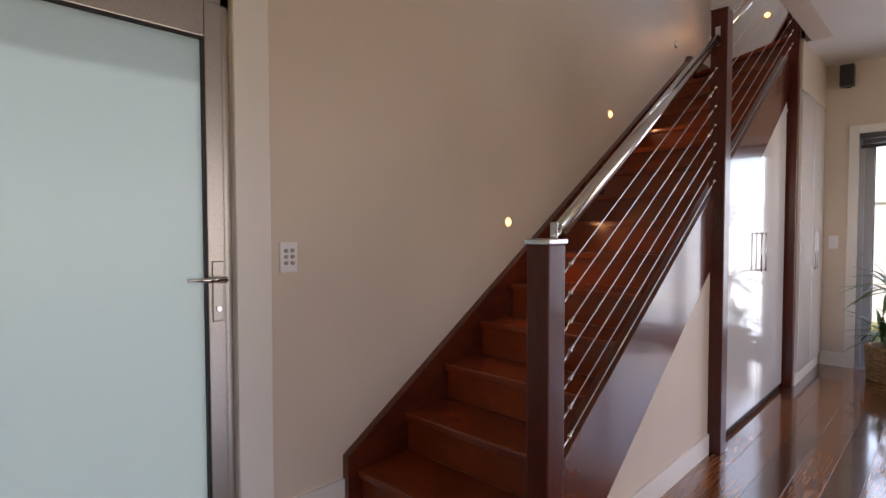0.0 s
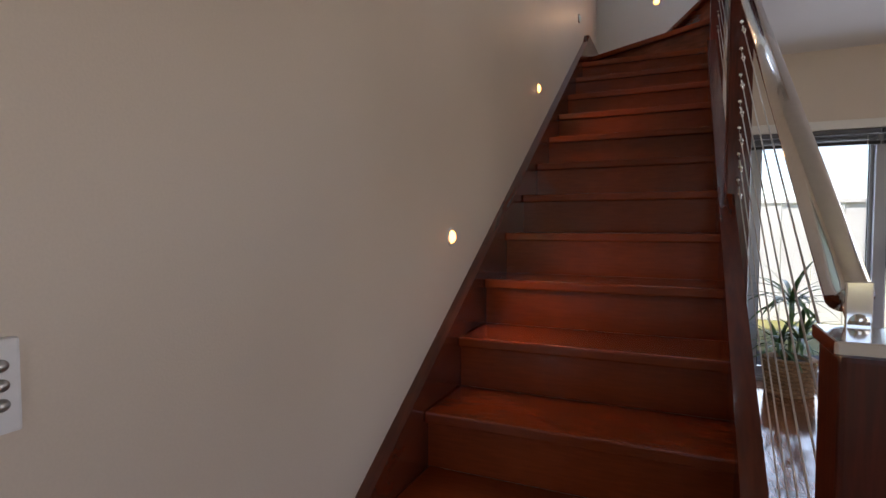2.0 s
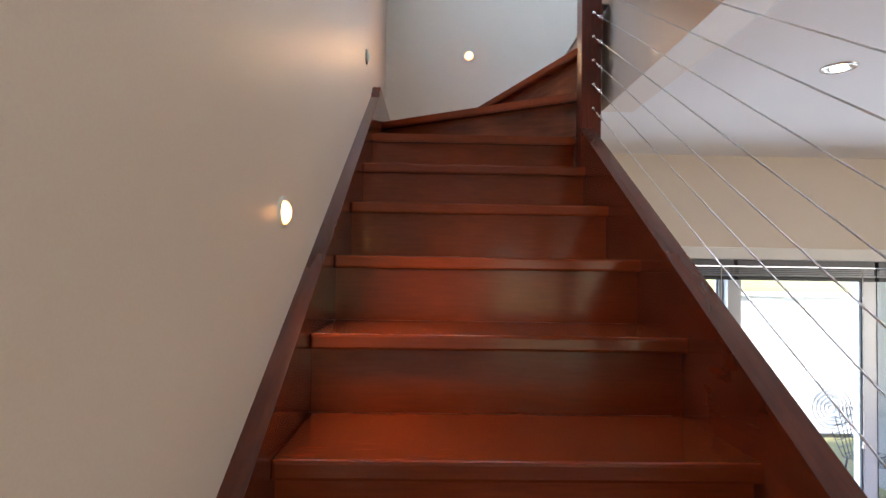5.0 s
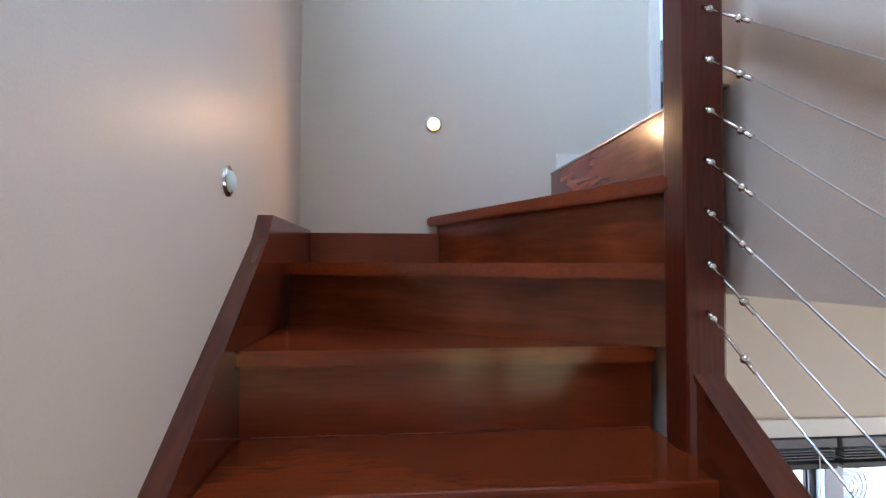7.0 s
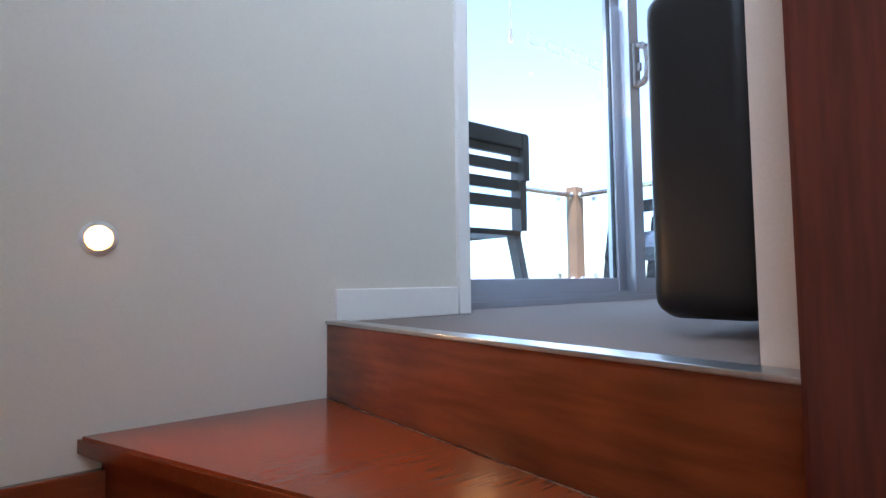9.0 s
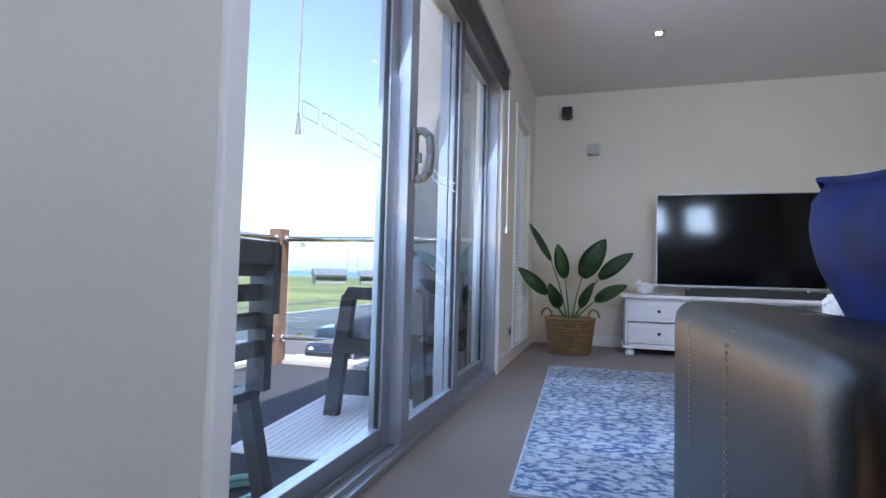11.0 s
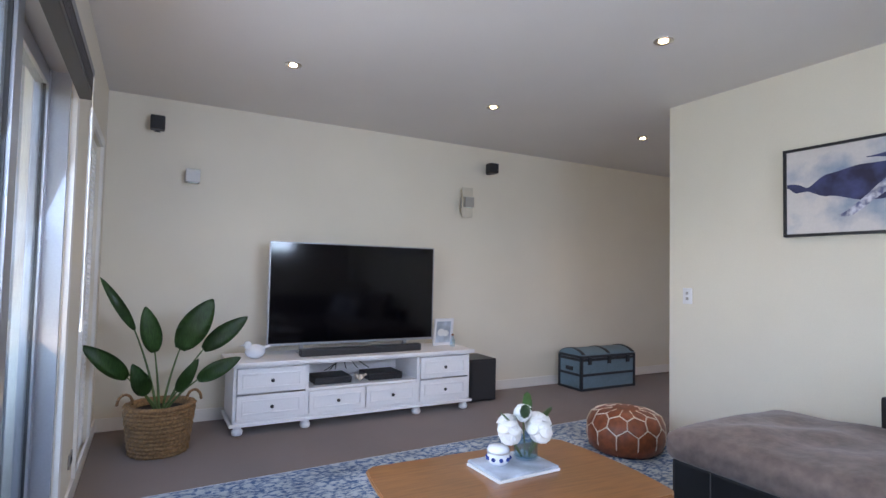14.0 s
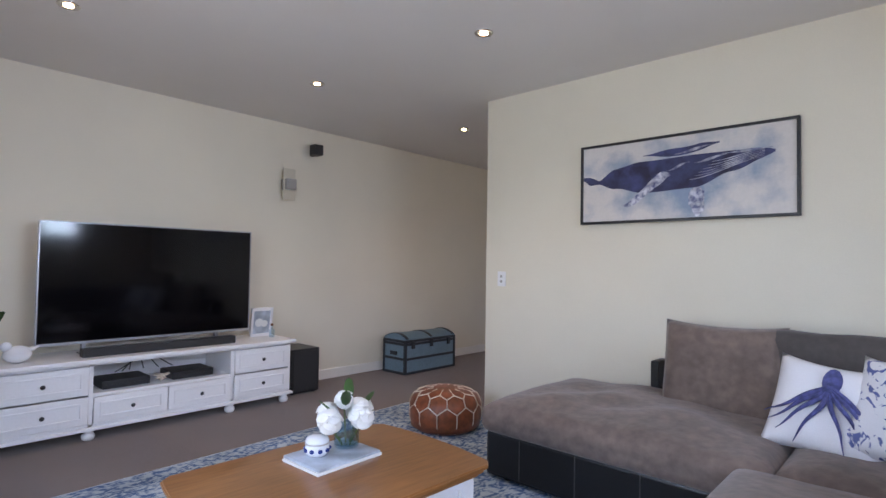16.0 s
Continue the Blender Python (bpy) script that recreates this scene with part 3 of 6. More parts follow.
# step lights
for pos, nrm, lit in (((0.0, 1.19, 1.253), (1, 0, 0), True), ((0.0, 2.422, 2.058), (1, 0, 0), True), ((0.0, 3.668, 2.872), (1, 0, 0), False), ((0.512, END_Y, 3.247), (0, -1, 0), True)):
    p, nv = Vector(pos), Vector(nrm)
    sl = thing("step_light", ("glowing" if lit else "unlit") + " round recessed step light in the wall", "step light", group="stair step lights")
    ring = bmesh.new()
    rod(ring, p - nv * 0.02, p + nv * 0.005, 0.033, segs=28)
    # Lit fittings get a white rim, standing in for the glow round the lens.
    part("rim", ring, TRIM if lit else CHROME, sl, "", True)
    part("lens", ball(bmesh.new(), p + nv * 0.004, 0.024, tuple(0.6 if abs(c) > 0.5 else 1.0 for c in nv), 20, 10), STEPLENS if lit else FROST, sl, "", True)
    if lit:
        tgt = p + nv * 1.0 + Vector((0, 0, -0.35))
        spot("step_light_lamp", *(p + nv * 0.012), 6.0, tgt, 150, size=0.02)

# cupboards under the stairs
structure("wall_under_stairs", prism(bmesh.new(), [(0.37, 0.0), (0.37, 0.03), (1.75, nose_z(1.75) - 0.205), (1.75, 0.0)], "x", 0.90, 0.923), PAINT, "white plaster panel under the stair stringer", "wall")


def bar_handle(parent, x, y, z0, z1):
    bm = rod(bmesh.new(), (x + 0.028, y, z0), (x + 0.028, y, z1), 0.005, segs=10)
    rod(bm, (x, y, z0 + 0.01), (x + 0.028, y, z0 + 0.01), 0.005, segs=8)
    rod(bm, (x, y, z1 - 0.01), (x + 0.028, y, z1 - 0.01), 0.005, segs=8)
    return part("handle", bm, CHROME, parent, "steel bar handle", True)


uc = thing("stair_cupboard", "gloss white cupboard with two doors under the stairs", "cupboard")
part("frame", prism(bmesh.new(), [(1.85, 0.0), (1.85, nose_z(1.85) - 0.205), (1.99, nose_z(1.99) - 0.205), (1.99, 0.0)], "x", 0.89, 0.924), TRIM, uc)
part("plinth", boxm(0.86, 0.905, 1.99, 3.40, 0.0, 0.035), SEAL, uc)
for a, b, hyy in ((1.995, 2.69, 2.64), (2.697, 3.395, 2.75)):
    d = part("door", prism(bmesh.new(), [(a, 0.04), (a, nose_z(a) - 0.215), (b, nose_z(b) - 0.215), (b, 0.04)], "x", 0.905, 0.927), GLOSSW, uc)
    bar_handle(d, 0.927, hyy, 0.93, 1.19)
tc = thing("tall_cupboard", "tall gloss white cupboard with two doors and bar handles", "cupboard")
part("carcass", boxm(0.955, 0.985, 3.515, 4.478, 0.0, 2.27), TRIM, tc)
part("plinth", boxm(0.985, 0.99, 3.52, 4.47, 0.0, 0.10), TRIM, tc)
for a, b, hyy in ((3.52, 3.995, 3.95), (4.0, 4.47, 4.04)):
    d = part("door", boxm(0.987, 1.007, a, b, 0.105, 2.26, 0.002), GLOSSW, tc)
    bar_handle(d, 1.007, hyy, 0.88, 1.20)
structure("wall_cupboard_head", boxm(0.955, 1.0, 3.515, 4.478, 2.27, G_CEIL), PAINT, "white plaster bulkhead over the tall cupboard", "wall")

gs = thing("light_switch", "white single light switch plate beside the garden door", "switch")
part("plate", boxm(1.045, 1.115, 4.47, 4.48, 1.035, 1.15, 0.003), WHITE, gs)
part("rocker", boxm(1.07, 1.09, 4.466, 4.471, 1.08, 1.105, 0.001), TRIM, gs)


def wall_speaker(x, y, z, facing, w=0.05, h=0.052, d=0.10):
    """A small black satellite loudspeaker; facing is the way it looks, in degrees about z."""
    sp = thing("wall_speaker", "small black satellite loudspeaker on a wall bracket", "loudspeaker", group="surround loudspeakers", at=(x, y, z, 0, 0, facing))
    part("body", boxm(-w, w, -d - 0.03, -0.03, -h, h, 0.012), BLACKP, sp)
    part("grille", boxm(-w + 0.009, w - 0.009, -d - 0.036, -d - 0.029, -h + 0.009, h - 0.009, 0.004), SEAL, sp)
    part("bracket", box(rod(bmesh.new(), (0, -0.06, -h * 0.9), (0, 0.0, -h * 0.7), 0.012), -0.02, 0.02, -0.006, 0.0, -h, -0.01), BLACKP, sp)
    return sp


wall_speaker(1.16, 4.48, 2.51, 0, 0.05, 0.09, 0.10)


# ---- downlights ----
def downlight(x, y, z, watts, group):
    dl = thing("downlight", "round recessed ceiling downlight, switched on", "downlight", group=group)
    rim = lathe(bmesh.new(), [(0.025, 0.004), (0.025, -0.002), (0.05, -0.006), (0.054, -0.002), (0.054, 0.004)], 28, (x, y, z))
    part("rim", rim, CHROME, dl, "", True)
    part("lens", rod(bmesh.new(), (x, y, z - 0.0075), (x, y, z - 0.0025), 0.024, segs=24), LENS, dl)
    spot("downlight_lamp", x, y, z - 0.02, watts, (x, y, z - 2), 120, (1.0, 0.80, 0.55), 0.04)


downlight(1.66, 3.07, G_CEIL, 9, "lower downlights")
downlight(3.4, 1.2, G_CEIL, 9, "lower downlights")
for x, y in ((4.965, 3.674), (4.993, 2.126), (5.01, 0.43), (3.525, 2.0)):
    downlight(x, y, CEIL_Z, 5.5, "upper downlights")


# ---- sliding doors ----
def etched_marks(parent, x, y, z):
    """A row of small etched rectangles on a pane, at eye height."""
    for k in range(5):
        a, b = x + 0.108 * k, x + 0.108 * k + 0.086
        bm = bmesh.new()
        for p, q, c, d in ((a, b, z, z + 0.0035), (a, b, z + 0.0415, z + 0.045), (a, a + 0.0035, z + 0.0035, z + 0.0415), (b - 0.0035, b, z + 0.0035, z + 0.0415)):
            box(bm, p, q, y, y + 0.001, c, d)
        part("etched_mark", bm, FROST, parent)


def slider(name, label, x0, x1, panels, y, z0, z1, handle_at, depth=0.125):
    """A framed run of aluminium panels along x, each from one limit to the other, on two tracks."""
    sd = thing(name, label, "sliding door", kind="structure")
    fr = bmesh.new()
    box(fr, x0, x0 + 0.035, y, y + depth, z0, z1)
    box(fr, x1 - 0.035, x1, y, y + depth, z0, z1)
    box(fr, x0, x1, y, y + depth, z1 - 0.04, z1)
    box(fr, x0, x1, y - 0.01, y + depth, z0, z0 + 0.022)
    box(fr, x0, x1, y + 0.012, y + 0.02, z0 + 0.022, z0 + 0.04)
    box(fr, x0, x1, y + 0.055, y + 0.062, z0 + 0.022, z0 + 0.04)
    part("outer_frame", fr, ALU, sd, "silver aluminium door frame and track")
    for k, (a, b) in enumerate(panels):
        py = y + (0.066 if k % 2 == 0 else 0.008)
        p = bmesh.new()
        w = 0.082
        box(p, a - 0.03, a - 0.03 + w, py, py + 0.05, z0 + 0.03, z1 - 0.045, 0.004)
        box(p, b + 0.03 - w, b + 0.03, py, py + 0.05, z0 + 0.03, z1 - 0.045, 0.004)
        box(p, a - 0.03 + w, b + 0.03 - w, py + 0.002, py + 0.046, z0 + 0.03, z0 + 0.10, 0.003)
        box(p, a - 0.03 + w, b + 0.03 - w, py + 0.002, py + 0.046, z1 - 0.11, z1 - 0.045, 0.003)
        pn = part("panel_frame", p, ALU, sd)
        sl = box(boxm(a - 0.03 + w, a - 0.03 + w + 0.006, py + 0.01, py + 0.026, z0 + 0.1, z1 - 0.11), b + 0.024 - w, b + 0.03 - w, py + 0.01, py + 0.026, z0 + 0.1, z1 - 0.11)
        part("seal", sl, SEAL, pn)
        part("brush_strip", boxm(b + 0.03, b + 0.038, py + 0.004, py + 0.032, z0 + 0.03, z1 - 0.045), SEAL, pn)
        if k < 2 and z0 > 1.0:
            etched_marks(pn, b - 0.62 if k == 0 else a + 0.295, py + 0.012, z0 + 1.065)
        pane("pane", a - 0.024 + w, b + 0.024 - w, py + 0.015, py + 0.021, z0 + 0.1, z1 - 0.11, pn)
    hx, hz, hy = handle_at
    hb = boxm(hx - 0.024, hx + 0.024, hy - 0.018, hy, hz - 0.105, hz + 0.105, 0.007)
    arc = [(0.0, -0.092), (-0.035, -0.09), (-0.058, -0.066), (-0.064, 0.0), (-0.058, 0.066), (-0.035, 0.09), (0.0, 0.092)]
    for (da, za), (db, zb) in zip(arc, arc[1:]):
        rod(hb, (hx, hy - 0.008 + da, hz + za), (hx, hy - 0.008 + db, hz + zb), 0.016, segs=12)
        ball(hb, (hx, hy - 0.008 + db, hz + zb), 0.016, u=10, v=7)
    box(hb, hx - 0.008, hx + 0.008, hy - 0.036, hy - 0.016, hz - 0.03, hz + 0.008, 0.003)
    part("handle", hb, HANDLE, sd, "grey moulded pull handle", True)
    return sd


slider("door_balcony", "closed silver aluminium sliding doors to the balcony", 1.442, 4.30, [(1.48, 2.62), (2.65, 3.37), (3.36, 4.27)], WALL_N + 0.005, F2, 5.10, (2.66, 4.165, WALL_N + 0.013))
slider("door_garden", "silver aluminium sliding doors to the back garden", 1.245, 4.60, [(1.29, 2.12), (2.12, 2.97), (2.97, 3.80), (3.80, 4.56)], 4.50, 0.0, 2.02, (2.20, 1.05, 4.508))


def raised_blind(name, x0, x1, y, z1, n, material, label, cord_x=0.0):
    bl = thing(name, label, "blind")
    part("head_rail", boxm(x0, x1, y - 0.03, y + 0.02, z1 - 0.035, z1, 0.003), material, bl)
    for k in range(n):
        part("slat", boxm(x0 + 0.01, x1 - 0.01, y - 0.028, y + 0.018, z1 - 0.05 - 0.011 * k, z1 - 0.046 - 0.011 * k), material, bl)
    part("bottom_rail", boxm(x0, x1, y - 0.03, y + 0.02, z1 - 0.075 - 0.011 * n, z1 - 0.052 - 0.011 * n, 0.004), BLACKP, bl)
    cord_x = cord_x or x1 - 0.08
    part("cord", rod(bmesh.new(), (cord_x, y - 0.034, z1 - 0.05), (cord_x, y - 0.034, z1 - 1.05), 0.002, segs=6), TRIM, bl)
    part("cord_tassel", rod(bmesh.new(), (cord_x, y - 0.034, z1 - 1.10), (cord_x, y - 0.034, z1 - 1.05), 0.008, 0.004, segs=8), TRIM, bl)
    return bl


SMOKE = mat("smoky_blind_slat", (0.10, 0.10, 0.11), 0.35, grain=0.1, scale=60)
for a, b, c in ((1.48, 2.86, 1.73), (2.88, 4.28, 4.2)):
    raised_blind("raised_blind", a, b, WALL_N - 0.045, 5.095, 5, SMOKE, "raised dark venetian blind above the balcony doors", c)
for a, b in ((1.26, 2.10), (2.12, 2.95), (2.97, 3.80), (3.82, 4.58)):
    raised_blind("raised_blind", a, b, 4.485, 2.015, 4, SMOKE, "raised dark venetian blind above the garden doors")

# narrow window with venetian slats
nwin = thing("window_1", "narrow white-framed window with a lowered white venetian blind", "window", kind="structure")
fr = bmesh.new()
for a, b, c, d in ((5.02, 5.06, F2 + 0.06, 5.04), (5.68, 5.72, F2 + 0.06, 5.04)):
    box(fr, a, b, WALL_N + 0.02, WALL_N + 0.1, c, d)
box(fr, 5.06, 5.68, WALL_N + 0.02, WALL_N + 0.1, F2 + 0.06, F2 + 0.10)
box(fr, 5.06, 5.68, WALL_N + 0.02, WALL_N + 0.1, 5.0, 5.04)
part("window_frame", fr, TRIM, nwin)
pane("pane", 5.06, 5.68, WALL_N + 0.06, WALL_N + 0.066, F2 + 0.10, 5.0, nwin)
slat = mesh_of(boxm(5.045, 5.70, -0.012, 0.012, -0.001, 0.001), "slat", WHITE)
for k in range(60):
    s = new("slat", slat)
    s.parent, s.matrix_basis = nwin, pose(0, WALL_N + 0.03, F2 + 0.13 + 0.031 * k, 35, 0, 0)
for nm, a, b, c, d in (("trim_window_left", 4.955, 5.02, F2 + 0.095, 5.10), ("trim_window_right", 5.72, 5.785, F2 + 0.095, 5.10)):
    structure(nm, boxm(a, b, WALL_N - 0.018, WALL_N, c, d, 0.003), TRIM, "white painted window architrave", "trim")
structure("trim_window_head", boxm(5.02, 5.72, WALL_N - 0.018, WALL_N, 5.04, 5.10, 0.003), TRIM, "white painted window architrave", "trim")
for k, (a, b) in enumerate(((2.02, 2.58), (2.88, 3.40))):
    w = thing("window_%d" % (k + 2), "small square fixed window high above the stairs", "window", kind="structure")
    part("window_frame", box(box(box(boxm(-0.13, -0.07, a, a + 0.035, 4.60, 5.15), -0.13, -0.07, b - 0.035, b, 4.60, 5.15), -0.13, -0.07, a + 0.035, b - 0.035, 4.60, 4.635), -0.13, -0.07, a + 0.035, b - 0.035, 5.115, 5.15), ALU, w)
    pane("pane", -0.105, -0.099, a + 0.035, b - 0.035, 4.635, 5.115, w)


# ---- living room ----
def rug_mat():
    m = mat("faded_blue_rug", (0.44, 0.48, 0.52), 0.95, colour2=(0.075, 0.13, 0.25), scale=13, stain=0.3, stain_scale=2.6, bump=0.003)
    n, l = m.node_tree.nodes, m.node_tree.links
    ramp = next(k for k in n if k.type == "VALTORGB")
    tc = next(k for k in n if k.type == "TEX_COORD")
    vor = n.new("ShaderNodeTexVoronoi")
    vor.feature = "DISTANCE_TO_EDGE"
    vor.inputs["Scale"].default_value = 15.0
    vor.distance = "MANHATTAN"
    nz = n.new("ShaderNodeTexNoise")
    nz.inputs["Scale"].default_value, nz.inputs["Detail"].default_value = 38.0, 9.0
    wv = n.new("ShaderNodeTexWave")
    wv.inputs["Scale"].default_value, wv.inputs["Distortion"].default_value, wv.inputs["Detail"].default_value = 9.0, 16.0, 5.0
    for k in (vor, nz, wv):
        l.new(tc.outputs["Object"], k.inputs["Vector"])
    a, b = n.new("ShaderNodeMath"), n.new("ShaderNodeMath")
    a.operation, b.operation = "MULTIPLY_ADD", "MULTIPLY_ADD"
    l.new(vor.outputs["Distance"], a.inputs[0])
    a.inputs[1].default_value = 0.9
    l.new(nz.outputs["Fac"], a.inputs[2])
    l.new(wv.outputs["Fac"], b.inputs[0])
    b.inputs[1].default_value = 0.22
    l.new(a.outputs[0], b.inputs[2])
    ramp.color_ramp.elements[0].position, ramp.color_ramp.elements[1].position = 0.55, 0.84
    ramp.color_ramp.elements[0].color = (0.055, 0.115, 0.24, 1)
    ramp.color_ramp.elements[1].color = (0.40, 0.46, 0.50, 1)
    l.new(b.outputs[0], ramp.inputs[0])
    return m


RUG = rug_mat()
rug = thing("area_rug", "distressed blue and ivory patterned area rug on carpet", "rug", at=(3.663, 2.711, F2, 0, 0, 2.5))
part("rug_field", boxm(-1.18, 1.18, -1.65, 1.65, 0.0, 0.012, 0.004), RUG, rug)
part("binding", box(box(box(boxm(-1.188, -1.18, -1.65, 1.65, 0.0, 0.011), 1.18, 1.188, -1.65, 1.65, 0.0, 0.011), -1.18, 1.18, 1.65, 1.658, 0.0, 0.011), -1.18, 1.18, -1.658, -1.65, 0.0, 0.011), MAGAZINE, rug)


def drawer(parent, x, y0, y1, z0, z1, name="drawer"):
    """A framed drawer front that looks towards -x, with a dark knob."""
    d = part(name, boxm(x - 0.014, x + 0.004, y0, y1, z0, z1, 0.003), WHITE, parent)
    f = bmesh.new()
    i = 0.035
    for a, b, c, e in ((y0 + i, y1 - i, z0 + i, z0 + i + 0.012), (y0 + i, y1 - i, z1 - i - 0.012, z1 - i), (y0 + i, y0 + i + 0.012, z0 + i + 0.012, z1 - i - 0.012), (y1 - i - 0.012, y1 - i, z0 + i + 0.012, z1 - i - 0.012)):
        box(f, x - 0.021, x - 0.012, a, b, c, e, 0.002)
    part("moulding", f, WHITE, d)
    kb = rod(bmesh.new(), (x - 0.014, (y0 + y1) / 2, (z0 + z1) / 2), (x - 0.03, (y0 + y1) / 2, (z0 + z1) / 2), 0.006, segs=10)
    ball(kb, (x - 0.034, (y0 + y1) / 2, (z0 + z1) / 2), 0.014, (0.7, 1, 1), 12, 8)
    part("knob", kb, BLACKP, d, "dark metal knob", True)
    return d


cx0, cx1, cy0, cy1, cz0, cz1 = 5.665, 6.13, 1.885, 3.865, F2 + 0.085, F2 + 0.495
con = thing("tv_console", "long white painted television console with six drawers", "tv console")
part("top", boxm(cx0 - 0.035, cx1 + 0.01, cy0 - 0.035, cy1 + 0.035, cz1, cz1 + 0.03, 0.007), WHITE, con)
m0, m1 = 2.39, 3.335
body = bmesh.new()
for a, b in ((cy0, cy0 + 0.02), (m0 - 0.012, m0 + 0.012), (m1 - 0.012, m1 + 0.012), (cy1 - 0.02, cy1)):
    box(body, cx0, cx1, a, b, cz0, cz1)
box(body, cx1 - 0.012, cx1, cy0, cy1, cz0, cz1)
box(body, cx0, cx1, cy0, cy1, cz0 - 0.004, cz0 + 0.02)
box(body, cx0 + 0.004, cx1, m0, m1, cz0 + 0.195, cz0 + 0.213)
box(body, cx0, cx1, cy0, cy1, cz1 - 0.014, cz1)
part("body", body, WHITE, con)
part("base_moulding", boxm(cx0 - 0.022, cx1, cy0 - 0.022, cy1 + 0.022, cz0 - 0.02, cz0 + 0.002, 0.006), WHITE, con)
zm = cz0 + 0.206
for a, b in ((cy0 + 0.025, m0 - 0.016), (m1 + 0.016, cy1 - 0.025)):
    drawer(con, cx0, a, b, cz0 + 0.025, zm - 0.006)
    drawer(con, cx0, a, b, zm + 0.006, cz1 - 0.018)
mid = (m0 + m1) / 2
drawer(con, cx0, m0 + 0.016, mid - 0.004, cz0 + 0.025, zm - 0.014)
drawer(con, cx0, mid + 0.004, m1 - 0.016, cz0 + 0.025, zm - 0.014)
for fy in (cy0 + 0.04, m0, m1, cy1 - 0.04):
    for fx in (cx0 + 0.03, cx1 - 0.04):
        part("bun_foot", lathe(bmesh.new(), [(0.026, 0.0), (0.034, 0.006), (0.040, 0.022), (0.036, 0.038), (0.024, 0.046), (0.030, 0.052), (0.032, 0.066)], 18, (fx, fy, F2)), WHITE, con, "", True)

tv = thing("television", "large flat black television with a thin silver bezel", "television")
tz0, tz1, ty0, ty1 = 3.66, 4.482, 2.148, 3.6
part("chassis", boxm(5.90, 5.95, ty0 + 0.02, ty1 - 0.02, tz0 + 0.02, tz1 - 0.02, 0.01), BLACKP, tv)
part("bezel", box(box(box(boxm(5.885, 5.915, ty0, ty0 + 0.008, tz0, tz1), 5.885, 5.915, ty1 - 0.008, ty1, tz0, tz1), 5.885, 5.915, ty0 + 0.008, ty1 - 0.008, tz1 - 0.008, tz1), 5.885, 5.915, ty0 + 0.008, ty1 - 0.008, tz0, tz0 + 0.018), ALU, tv, "thin silver bezel")
part("screen", boxm(5.889, 5.91, ty0 + 0.008, ty1 - 0.008, tz0 + 0.018, tz1 - 0.008), SCREEN, tv, "glossy black screen")
for fy in (2.42, 3.33):
    part("foot", box(boxm(5.89, 5.93, fy - 0.012, fy + 0.012, cz1 + 0.03, tz0 + 0.02, 0.003), 5.82, 6.0, fy - 0.015, fy + 0.015, cz1 + 0.03, cz1 + 0.038), ALU, tv)
sb = thing("soundbar", "long black soundbar on the console", "soundbar")
part("cabinet", boxm(5.74, 5.82, 2.33, 3.37, cz1 + 0.03, cz1 + 0.088, 0.008), BLACKP, sb)
part("grille", boxm(5.735, 5.741, 2.345, 3.355, cz1 + 0.035, cz1 + 0.082, 0.002), SEAL, sb)
swf = thing("subwoofer", "black box subwoofer on the carpet beside the console", "subwoofer")
part("cabinet", boxm(5.80, 6.14, 1.50, 1.79, F2 + 0.012, F2 + 0.40, 0.008), BLACKP, swf)
part("grille", boxm(5.795, 5.802, 1.52, 1.77, F2 + 0.03, F2 + 0.38, 0.003), SEAL, swf)
for fx in (5.84, 6.10):
    for fy in (1.54, 1.75):
        part("foot", rod(bmesh.new(), (fx, fy, F2), (fx, fy, F2 + 0.014), 0.016), SEAL, swf)
shelf_z = cz0 + 0.213
for nm, lab, a, b, h in (("media_box", "flat black media box on the console shelf", 2.95, 3.25, 0.055), ("media_box", "square-edged black game console on the console shelf", 2.50, 2.80, 0.055)):
    mb = thing(nm, lab, "media box")
    part("case", boxm(5.75, 6.0, a, b, shelf_z, shelf_z + h, 0.006), BLACKP, mb)
    part("front_strip", boxm(5.746, 5.751, a + 0.02, b - 0.02, shelf_z + 0.02, shelf_z + 0.028), SEAL, mb)
shell = bmesh.new()
for k in range(9):
    a = k * 0.7
    rod(shell, (5.80, 2.86, shelf_z + 0.03), (5.80 + 0.05 * math.cos(a), 2.86 + 0.06 * math.sin(a), shelf_z + 0.03 + 0.025 * math.sin(a * 1.7)), 0.016, 0.002, 8)
ball(shell, (5.80, 2.86, shelf_z + 0.026), 0.026)
solid("seashell", shell, STITCH, "spiky cream sea shell on the console shelf", "seashell", smooth=True)
for k in range(3):
    cu = bpy.data.curves.new("cable", "CURVE")
    cu.dimensions, cu.bevel_depth, cu.bevel_resolution = "3D", 0.004, 2
    s = cu.splines.new("BEZIER")
    s.bezier_points.add(2)
    ys = (2.70 + 0.1 * k, 2.88 + 0.04 * k, 3.10 - 0.05 * k)
    for bp_, yy, zz in zip(s.bezier_points, ys, (shelf_z + 0.06, shelf_z + 0.15 + 0.012 * k, shelf_z + 0.06)):
        bp_.co = (6.02 + 0.01 * k, yy, zz)
        bp_.handle_left_type = bp_.handle_right_type = "AUTO"
    cu.materials.append(SEAL)
    tagged(new("power_cable", cu), "looped black cable behind the media boxes", "cable", group="console cables")
bird = ball(bmesh.new(), (5.80, 3.70, cz1 + 0.085), 0.06, (0.85, 1.25, 0.9), 18, 12)
ball(bird, (5.80, 3.755, cz1 + 0.135), 0.03)
rod(bird, (5.80, 3.78, cz1 + 0.135), (5.80, 3.815, cz1 + 0.13), 0.009, 0.001, 8)
rod(bird, (5.80, 3.66, cz1 + 0.10), (5.80, 3.59, cz1 + 0.125), 0.022, 0.006, 8)
